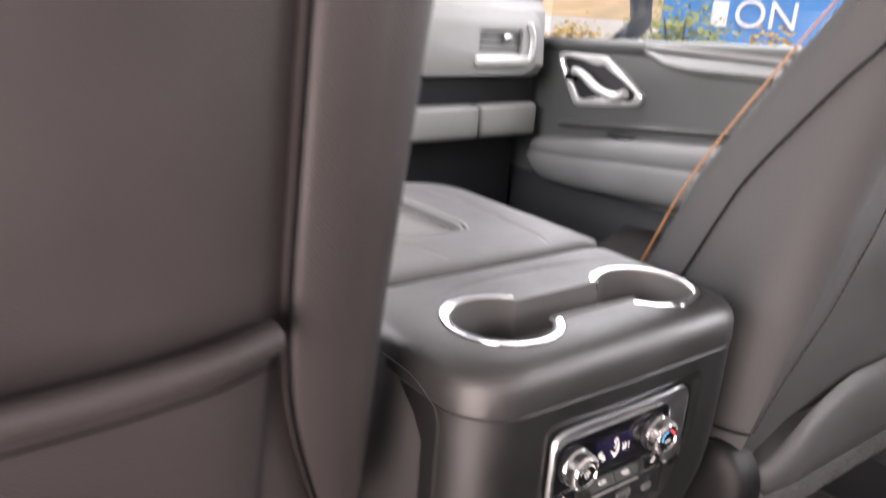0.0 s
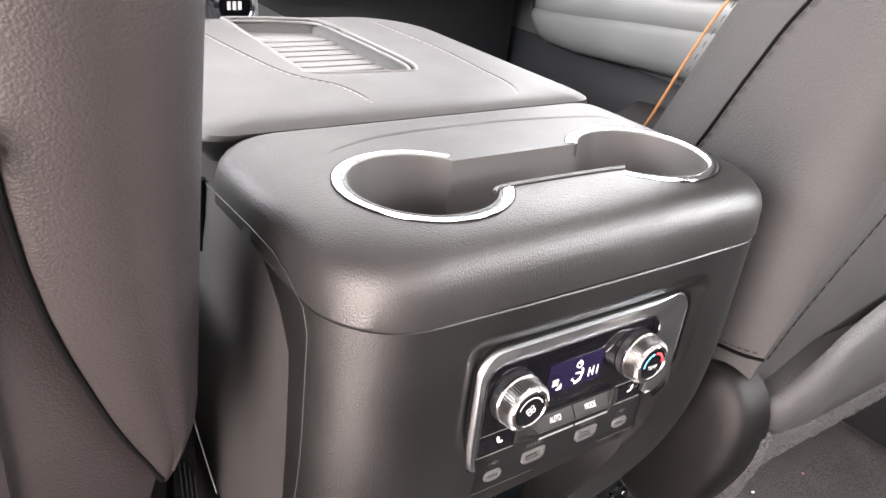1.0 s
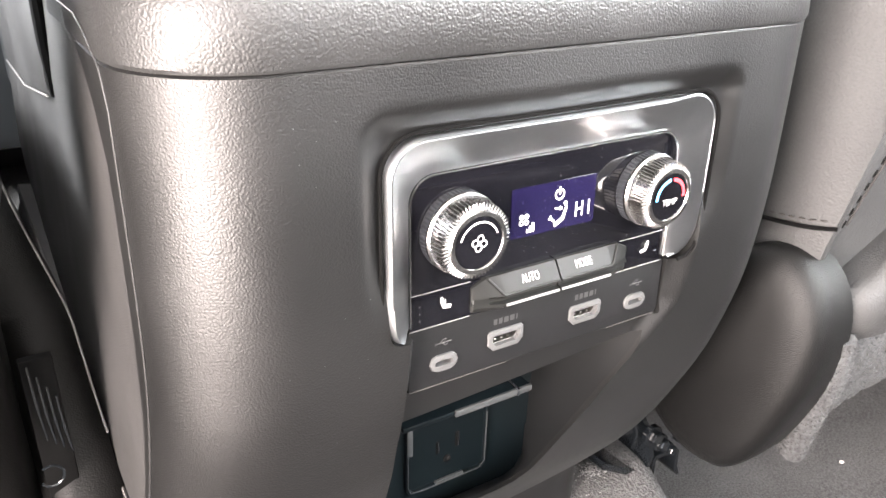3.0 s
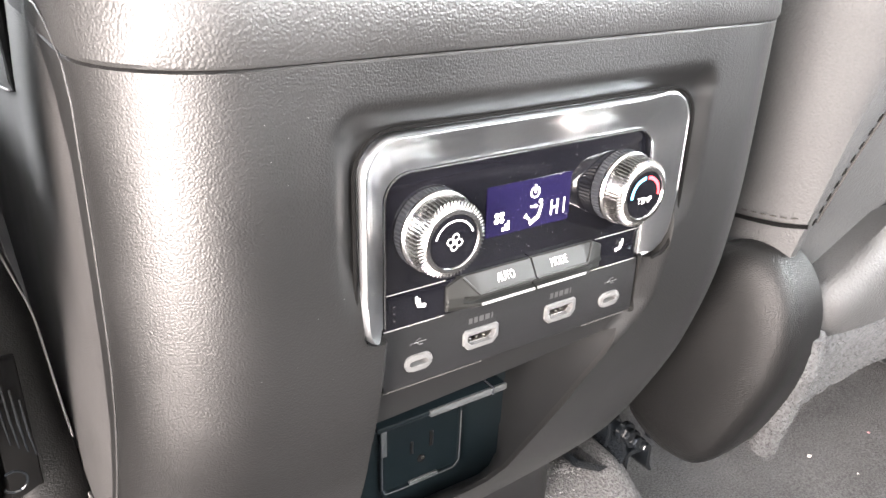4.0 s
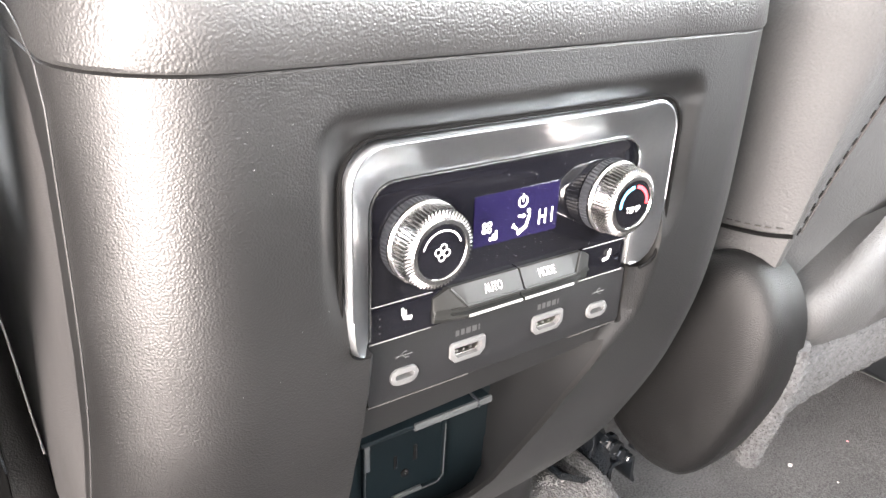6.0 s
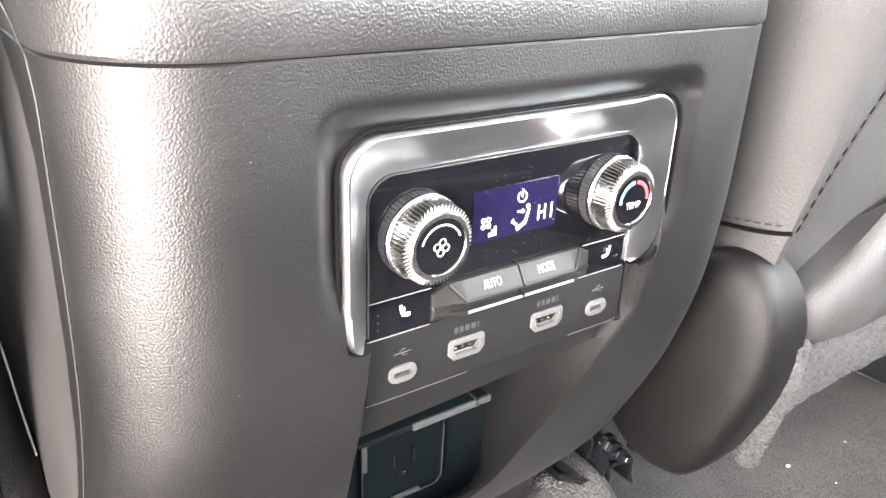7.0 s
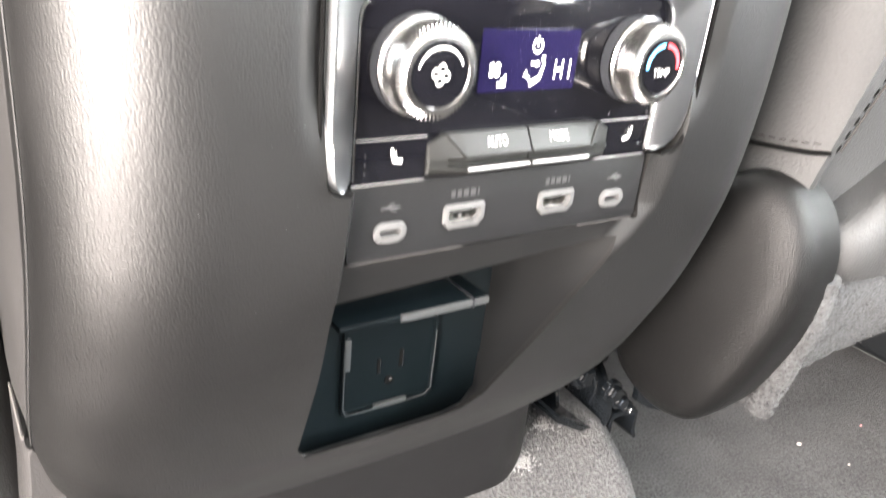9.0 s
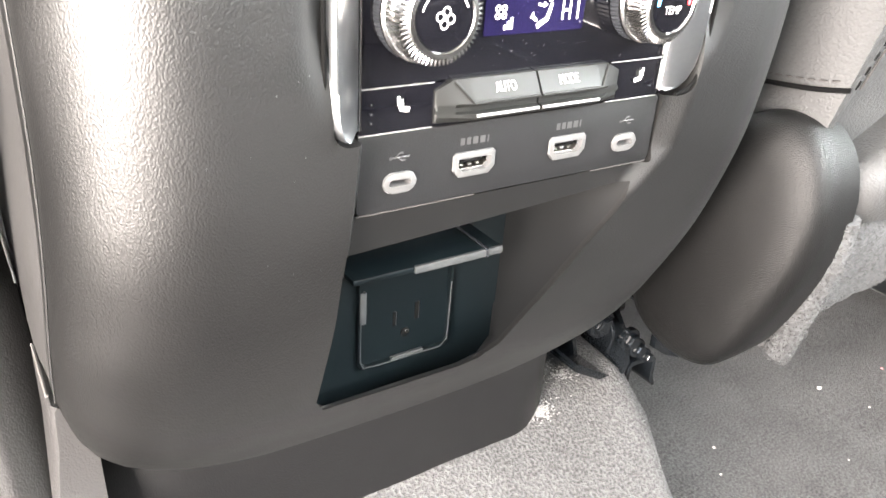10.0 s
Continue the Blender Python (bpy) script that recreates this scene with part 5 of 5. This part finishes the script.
# rounded lower corner of the seat frame behind the shield
part("corner_cover", loft([[(-0.212 + 0.013 * w * math.cos(a), 0.112 + 0.020 * w * math.sin(a) + (0.36 - z) * 0.25, z) for a in np.linspace(0, 6.2832, 25)[:-1]] for z, w in ((0.14, 1.0), (0.30, 1.0), (0.34, 1.0), (0.372, 0.9), (0.392, 0.6), (0.398, 0.2))]), M["shield"], strap, "rounded black corner cover", 50)

guide = thing("cable_guide", (-0.187, 0.14, 0.20), "black ribbed cable guide with a wire loop beside the console", "cable guide")
part("backing", box(-0.1955, -0.1815, 0.119, 0.124, 0.24, 0.328, 0.001), M["seam"], guide)
for k in range(4):
    x = -0.1925 + 0.0030 * k
    part("rib", tube([(x, 0.117, 0.326 - 0.006 * k), (x + 0.0006, 0.1155, 0.306 - 0.005 * k), (x + 0.0018, 0.117, 0.286 - 0.003 * k)], [0.0005, 0.0008, 0.0005], 6), M["steel"], guide)
part("wire_loop", tube([(-0.1925 + 0.0052 * math.cos(a), 0.110, 0.2712 + 0.0056 * math.sin(a)) for a in np.linspace(-2.6, 2.2, 20)], 0.0007, 6), M["steel"], guide, "thin black wire loop")

# ---- cabin shell ----


def slab(name, bm, mat, label, category, kind="structure", smooth=35):
    return tagged(part(name, bm, mat, None, "", smooth), label, category, kind=kind)


slab("ceiling", box(-0.80, 0.80, -1.6, 0.95, 1.20, 1.23, 0.01), M["head"], "pale cloth headliner", "ceiling")
# rear of the cabin, behind the camera
slab("wall_rear", box(-0.80, 0.80, -1.66, -1.60, -0.02, 0.75, 0.005), M["dash_dark"], "dark trim closing the rear of the cabin", "wall")
bench = thing("rear_bench", (0, -1.1, 0.0), "dark leather rear bench seat", "car seat")
part("seat_cushion", box(-0.68, 0.68, -1.35, -0.80, 0.06, 0.36, 0.05, 3), M["leather"], bench)
part("backrest", box(-0.68, 0.68, -1.50, -1.30, 0.34, 0.92, 0.06, 3), M["leather"], bench)

# passenger door
door = slab("door_1", loft([[(0.735, y, -0.05), (0.725, y, 0.30), (0.722, y, 0.52), (0.726, y, 0.60), (0.722, y, 0.640), (0.728, y, 0.652), (0.742, y, 0.660), (0.80, y, 0.660), (0.80, y, -0.05)] for y in (-0.06, 0.2, 0.5, 0.75, 0.90, 1.05)]),
            M["door_grey"], "grey moulded front passenger door with pull handle", "door")
part("sill_trim", loft([[(0.718, y, z - 0.020), (0.712, y, z - 0.012), (0.713, y, z - 0.002), (0.720, y, z + 0.003), (0.745, y, z + 0.004), (0.745, y, z - 0.020)] for y, z in ((-0.05, 0.700), (0.33, 0.688), (0.62, 0.674), (0.86, 0.660), (1.0, 0.652))]), M["door_grey"], door, "soft grey sill below the window", 60)
part("pale_strip", loft([[(0.718, y, z - h), (0.710, y, z - h * 0.6), (0.709, y, z + h * 0.5), (0.716, y, z + h)] for y, z, h in ((-0.05, 0.668, 0.006), (0.33, 0.668, 0.006), (0.58, 0.668, 0.0055), (0.606, 0.668, 0.003))]), M["dash_light"], door, "pale inlay strip", 60)
part("upper_pad", loft([[(0.728, y, zb - 0.002), (0.704, y, zb + 0.002), (0.698, y, zb + 0.010), (0.706, y, zt - 0.006), (0.728, y, zt)] for y, zb, zt in ((-0.05, 0.640, 0.665), (0.3, 0.635, 0.663), (0.50, 0.629, 0.662), (0.55, 0.634, 0.662), (0.60, 0.652, 0.661))]), M["door_pad"], door, "padded upper panel", 60)
arm = []
for y, z0, z1, d in ((-0.05, 0.42, 0.552, 0.0), (0.4, 0.400, 0.524, 0.0), (0.6, 0.385, 0.498, 0.004), (0.74, 0.374, 0.476, 0.010), (0.83, 0.372, 0.462, 0.022), (0.875, 0.380, 0.452, 0.040), (0.90, 0.400, 0.440, 0.060)):
    zc = z0 + (z1 - z0) * 0.66
    arm.append([(0.73, y, z0), (0.690 + d * 0.6, y, z0 + 0.002), (0.668 + d, y, z0 + 0.012), (0.657 + d, y, z0 + 0.030), (0.656 + d, y, zc - 0.014), (0.659 + d, y, zc - 0.005), (0.664 + d, y, zc), (0.661 + d, y, zc + 0.005),
                (0.661 + d, y, z1 - 0.016), (0.666 + d, y, z1 - 0.006), (0.676 + d, y, z1), (0.73, y, z1 + 0.003)])
part("armrest", loft(arm), M["door_pad"], door, "padded grey armrest with a moulded crease", 60)
part("ledge", loft([[(0.73, y, z), (0.705, y, z + 0.002), (0.702, y, z + 0.008), (0.706, y, z + 0.013), (0.73, y, z + 0.015)] for y, z in ((-0.05, 0.585), (0.4, 0.536), (0.7, 0.502), (0.80, 0.490))]), M["door_grey"], door, "moulded ledge above the armrest", 60)
part("window_switch", box(0.690, 0.712, 0.60, 0.66, 0.496, 0.503, 0.003), M["dash_dark"], door)
part("lower_panel", loft([[(0.735, y, 0.0), (0.712, y, 0.02), (0.708, y, 0.30), (0.716, y, 0.37), (0.735, y, 0.385)] for y in (0.0, 0.5, 0.98)]), M["dash_dark"], door, "dark lower door panel", 60)
part("lower_pocket", loft([[(0.74, y, 0.10), (0.690, y, 0.12), (0.680, y, 0.27), (0.690, y, 0.285), (0.74, y, 0.29)] for y in (0.0, 0.5, 0.86)]), M["dash_dark"], door)


def ringed(points, x, t, w):
    """A flat ring in the plane of the door, its inside open."""
    cy = sum(p[0] for p in points) / len(points)
    cz = sum(p[1] for p in points) / len(points)
    inn = []
    for y, z in points:
        d = math.hypot(y - cy, z - cz)
        inn.append((cy + (y - cy) * (1 - w / d), cz + (z - cz) * (1 - w / d)))
    loops = []
    for (y, z), (v, u) in zip(points + points[:1], inn + inn[:1]):
        loops.append([(x, y, z), (x - t, y, z), (x - t - 0.003, (y + v) / 2, (z + u) / 2), (x - t, v, u), (x, v, u)])
    return loft(loops, caps=False)


hp = [(0.826, 0.618), (0.828, 0.630), (0.815, 0.638), (0.74, 0.640), (0.700, 0.640), (0.685, 0.634), (0.610, 0.585), (0.602, 0.572), (0.612, 0.560), (0.64, 0.554), (0.745, 0.540), (0.765, 0.540), (0.780, 0.550)]
hp = [(p.x, p.y) for p in curve([(y, z, 0) for y, z in hp] + [(hp[0][0], hp[0][1], 0)], 64)][:-1]
handle = part("handle_surround", ringed(hp, 0.724, 0.010, 0.018), M["door_chrome"], door, "chrome ring round the door handle", 40)
bm = bmesh.new()
bm.faces.new([bm.verts.new((0.7195, y, z)) for y, z in hp])
part("handle_cup", bm, M["dash_dark"], handle)
part("lever", tube(curve([(0.708, 0.775, 0.606), (0.702, 0.745, 0.602), (0.700, 0.70, 0.580), (0.700, 0.655, 0.570), (0.702, 0.630, 0.580)], 24), [0.008] * 8 + [0.009] * 9 + [0.010] * 8, 10), M["door_chrome"], handle, "satin chrome pull lever")
part("lock_switch", box(0.710, 0.720, 0.775, 0.800, 0.585, 0.600, 0.002), M["plate"], handle)

# window surround, glass, mirror
for nm, y0, y1 in (("window_1", -0.05, 0.92), ("window_2", -0.98, -0.15)):
    w = slab(nm, box(0.770, 0.773, y0, y1, 0.655, 1.10), M["glass"], "clear side window glass of the car", "window")
    w.visible_shadow = False
slab("wall_right_rear", box(0.72, 0.80, -1.6, -0.06, -0.05, 0.68, 0.01), M["dash_dark"], "dark moulded rear door panel", "wall")
slab("trim_roof_right", box(0.70, 0.80, -1.6, 1.0, 1.08, 1.21, 0.02), M["trim"], "pale roof side trim", "trim")
slab("trim_roof_left", box(-0.80, -0.70, -1.6, 1.0, 1.08, 1.21, 0.02), M["trim"], "pale roof side trim", "trim")
slab("pillar_right", box(0.70, 0.80, -0.16, -0.05, 0.60, 1.12, 0.02), M["trim"], "pale middle pillar trim", "pillar")
slab("pillar_left", box(-0.80, -0.70, -0.16, -0.05, 0.0, 1.12, 0.02), M["trim"], "pale middle pillar trim", "pillar")
slab("pillar_rear_right", box(0.68, 0.80, -1.6, -0.98, 0.6, 1.12, 0.02), M["trim"], "pale rear pillar trim", "pillar")
slab("pillar_rear_left", box(-0.80, -0.68, -1.6, -1.05, -0.02, 1.12, 0.02), M["trim"], "pale rear pillar trim", "pillar")
slab("wall_left_front", box(-0.80, -0.72, -0.06, 1.05, -0.05, 0.68, 0.01), M["door_grey"], "grey moulded driver door panel", "wall")
for s, nm in ((1, "pillar_front_right"), (-1, "pillar_front_left")):
    slab(nm, tube([(s * 0.76, 1.10, 0.62), (s * 0.755, 0.97, 0.85), (s * 0.74, 0.78, 1.12)], 0.042, 12), M["trim"], "pale sloping windscreen pillar trim", "pillar")
mirror = thing("wing_mirror", (0.95, 0.90, 0.66), "dark wing mirror outside the passenger window", "mirror")
part("housing", loft([[(x, y, z) for y, z in ((0.90 + k, 0.76 + k), (0.90 + k, 0.92 - k), (0.95, 0.94 - k), (1.0 - k, 0.90 - k), (1.0 - k, 0.78 + k))] for x, k in ((1.02, 0.02), (1.04, 0.0), (1.20, 0.0), (1.23, 0.02))]), M["dash_dark"], mirror)
part("stalk", tube([(0.80, 0.75, 0.66), (0.92, 0.80, 0.70), (1.02, 0.90, 0.80), (1.08, 0.95, 0.86)], [0.02, 0.022, 0.028, 0.03], 10), M["dash_dark"], mirror)

# dashboard
dash = thing("dashboard", (0.2, 0.9, 0.3), "two-tone grey dashboard with chrome-edged air vent", "dashboard")
part("upper_pad", loft([[(x, 0.98, 0.56), (x, 0.858, 0.588), (x, 0.842, 0.61), (x, 0.850, 0.715), (x, 0.868, 0.735), (x, 1.15, 0.80), (x, 1.2, 0.56)] for x in (-0.70, 0.2, 0.58, 0.685)]), M["dash_light"], dash, "padded grey upper dashboard")
part("middle_band", box(-0.70, 0.70, 0.880, 1.1, 0.525, 0.59, 0.008), M["dash_dark"], dash)
part("glovebox", box(0.17, 0.540, 0.852, 1.1, 0.462, 0.530, 0.012, 3), M["dash_light"], dash, "grey glovebox lid")
part("end_panel", box(0.543, 0.70, 0.858, 1.1, 0.462, 0.530, 0.012, 3), M["dash_light"], dash)
part("glovebox_latch", box(0.26, 0.33, 0.838, 0.856, 0.452, 0.458, 0.002), M["edge"], dash)
part("lower_dash", box(-0.70, 0.70, 0.92, 1.15, 0.20, 0.466, 0.02), M["dash_dark"], dash)
part("firewall", box(-0.78, 0.78, 1.12, 1.2, -0.05, 0.62, 0.01), M["dash_dark"], dash)
vent = part("vent_frame", cut(prism(rounded(0.150, 0.662, 0.592, 0.712, (0.012, 0.035, 0.03, 0.012)), 0.834, 0.90, 0.004), [box(0.508, 0.618, 0.80, 0.88, 0.632, 0.678, 0.004)], M["dash_light"]), M["dash_light"], dash, "air vent housing")
part("chrome_strip", box(0.500, 0.634, 0.827, 0.84, 0.610, 0.628, 0.003), M["door_chrome"], vent, "chrome strip below the vent")
part("chrome_strip", tube(curve([(0.630, 0.831, 0.619), (0.640, 0.831, 0.632), (0.641, 0.831, 0.665), (0.630, 0.831, 0.690)], 16), 0.0065, 8), M["door_chrome"], vent)
for k in range(3):
    part("vane", box(0.509, 0.617, 0.842, 0.866, 0.638 + k * 0.012, 0.642 + k * 0.012, 0.001), M["dash_dark"], vent)
part("vent_throat", box(0.506, 0.620, 0.872, 0.879, 0.630, 0.680), M["dark"], vent)
part("vane_tab", box(0.570, 0.592, 0.834, 0.846, 0.652, 0.668, 0.002), M["chrome"], vent)
part("top_cover", loft([[(x, 0.872, 0.735), (x, 0.88, 0.752), (x, 1.18, 0.815), (x, 1.2, 0.79), (x, 0.90, 0.728)] for x in (-0.70, 0.64, 0.70)]), M["dash_dark"], dash)

# front part of the console with its knob and chrome bar
front = thing("front_console", (0, 0.6, 0.3), "dark front console with a chrome-ringed round knob", "console")
part("tray", box(-0.145, 0.145, 0.455, 0.86, 0.30, 0.452, 0.012), M["dash_dark"], front)
bm = spin([(0.0, 0.020), (-0.002, 0.024), (-0.016, 0.023), (-0.018, 0.019), (-0.016, 0.018)], 0, 0, 40)
for v in bm.verts:
    v.co = Vector((0.020 + v.co.x, 0.60 + v.co.y, 0.492 + v.co.z))
k = part("knob", bm, M["chrome"], front, "chrome-ringed round knob")
bm = spin([(-0.015, 0.018), (-0.0165, 0.017), (-0.0165, 0.0005)], 0, 0, 32)
for v in bm.verts:
    v.co = Vector((0.020 + v.co.x, 0.60 + v.co.y, 0.492 + v.co.z))
part("knob_face", bm, M["gloss"], k)
bars = bmesh.new()
for i in range(3):
    join(bars, flat([(0.011 + i * 0.006, 0.488), (0.015 + i * 0.006, 0.488), (0.015 + i * 0.006, 0.497), (0.011 + i * 0.006, 0.497)], 0.5830))
part("knob_mark", bars, M["print"], k)
part("knob_post", box(0.005, 0.035, 0.60, 0.63, 0.44, 0.49, 0.004), M["dash_dark"], front)
part("chrome_bar", tube([(0.072, 0.66, 0.44), (0.072, 0.67, 0.50), (0.072, 0.70, 0.56)], 0.007, 8), M["satin_chrome"], front)

# ---- outside ----
slab("ground", box(-60, 220, -120, 160, -0.66, -0.60), M["asphalt"], "pale concrete parking ground", "ground")
bm = bmesh.new()
vs = []
for i in range(41):
    a = radians(5 + 80 * i / 40)
    h = 3.5 + 2.0 * noise.noise((i * 0.21, 0, 0)) + 0.5 * noise.noise((i * 0.9, 2, 0))
    vs.append([bm.verts.new((d * math.cos(a), d * math.sin(a), z)) for d, z in ((70, -0.7), (80, -0.6 + h * 0.6), (95, h))])
for a, b in zip(vs, vs[1:]):
    for k in range(2):
        bm.faces.new((a[k], b[k], b[k + 1], a[k + 1]))
slab("backdrop", bm, M["hill"], "dry brown hills in the distance", "hills", smooth=60)

# blue sign with white letters
sign = thing("dealer_sign", (6.0, 3.2, -0.6), "blue roadside sign board with large white letters", "sign")
sx, sy = 8.2, 4.6
d = Vector((sy, -sx, 0)).normalized()


def on_board(u, z, depth=0.0):
    n = Vector((-sx, -sy, 0)).normalized()
    p = Vector((sx, sy, 0)) + d * u + n * depth
    return (p.x, p.y, z)


part("board", loft([[on_board(u, z, dd) for u, z in ((-1.55, 0.30), (1.35, 0.30), (1.35, 1.7), (-1.55, 1.7))] for dd in (0.0, 0.06)]), M["sign_blue"], sign)
part("post", tube([on_board(-1.0, -0.6, -0.05), on_board(-1.0, 0.4, -0.05)], 0.06, 10), M["dash_dark"], sign)
part("post", tube([on_board(0.8, -0.6, -0.05), on_board(0.8, 0.4, -0.05)], 0.06, 10), M["dash_dark"], sign)
bm = lettering("ON", 0.44, -0.385, 0.70, 0.0, 1.0)
for v in bm.verts:
    v.co = Vector(on_board(v.co.x, v.co.z, 0.075))
part("letters", bm, M["sign_white"], sign, "large white letters")
part("letter_stripe", loft([[on_board(u, z, dd) for u, z in ((-0.98, 0.56), (-0.80, 0.56), (-0.80, 0.84), (-0.98, 0.84))] for dd in (0.06, 0.075)]), M["sign_white"], sign)


def shrub(x, y, h, w, mat, label, seed):
    rnd = random.Random(seed)
    s = thing("shrub", (x, y, -0.6), label, "shrub", "shrubs by the sign")
    for k in range(4):
        a = rnd.random() * 6.28
        part("stem", tube([(x, y, -0.6), (x + 0.15 * w * math.cos(a), y + 0.15 * w * math.sin(a), -0.6 + h * 0.45), (x + 0.4 * w * math.cos(a), y + 0.4 * w * math.sin(a), -0.6 + h * 0.8)], [0.03, 0.02, 0.008], 6), M["bark"], s)
    v, f = [], []
    for k in range(1500):
        t = Vector((rnd.gauss(0, 1), rnd.gauss(0, 1), rnd.gauss(0, 1)))
        t = t.normalized() * rnd.random() ** 0.4
        g = 0.75 + 0.45 * noise.noise(t * 2.1 + Vector((seed, 0, 0)))
        p = Vector((x + t.x * w * 0.5 * g, y + t.y * w * 0.5 * g, -0.6 + h * 0.58 + t.z * h * 0.46 * g))
        e = Vector((rnd.gauss(0, 1), rnd.gauss(0, 1), rnd.gauss(0, 1))).normalized()
        q = e.orthogonal().normalized()
        r = rnd.uniform(0.025, 0.055)
        n0 = len(v)
        v += [p - e * r, p + q * r * 0.5, p + e * r, p - q * r * 0.5]
        f.append((n0, n0 + 1, n0 + 2, n0 + 3))
    me = bpy.data.meshes.new("leaves")
    me.from_pydata(v, [], f)
    me.materials.append(mat)
    hang(new("leaves", me), s)
    return s


shrub(6.9, 5.2, 1.55, 1.5, M["leaf"], "green shrub in front of the sign", 3)
shrub(7.1, 4.2, 1.25, 0.9, M["leaf_warm"], "yellowing shrub in front of the sign", 5)
shrub(7.5, 3.1, 1.6, 1.3, M["leaf"], "green shrub in front of the sign", 8)
shrub(6.4, 6.4, 1.2, 1.2, M["leaf_warm"], "yellowing shrub in front of the sign", 11)

# white car parked ahead
car = thing("parked_car", (5.0, 8.3, -0.6), "white parked car seen through the window", "car")
secs = []
for s, w in ((-0.85, 0.0), (-0.80, 0.03), (0.80, 0.03), (0.85, 0.0)):
    secs.append([(5.0 + t * 0.85 - s * 0.53, 8.3 - t * 0.53 - s * 0.85, z) for t, z in ((-2.1, -0.3), (-2.15, 0.15 + w), (-1.3, 0.30 + w), (-0.6, 0.82 + w), (0.9, 0.85 + w), (1.6, 0.35 + w), (2.1, 0.25 + w), (2.1, -0.3))])
part("body", loft(secs), M["white_paint"], car)
for s in (-0.86, 0.86):
    part("side_window", loft([[(5.0 + t * 0.85 - q * 0.53, 8.3 - t * 0.53 - q * 0.85, z) for t, z in ((-1.0, 0.36), (-0.5, 0.76), (0.8, 0.78), (1.3, 0.38))] for q in (s * 0.99, s * 1.005)]), M["gloss"], car)
    for t in (-1.35, 1.35):
        c = Vector((5.0 + t * 0.85 - s * 0.53, 8.3 - t * 0.53 - s * 0.85, -0.27))
        ax = Vector((-0.53, -0.85, 0)) * (1 if s > 0 else -1)
        u = Vector((0.85, -0.53, 0))
        ring = [[c + ax * o + (u * math.cos(a) + Vector((0, 0, 1)) * math.sin(a)) * 0.33 for a in np.linspace(0, 2 * math.pi, 24, endpoint=False)] for o in (-0.1, 0.06)]
        part("wheel", loft(ring), M["rubber"], car)
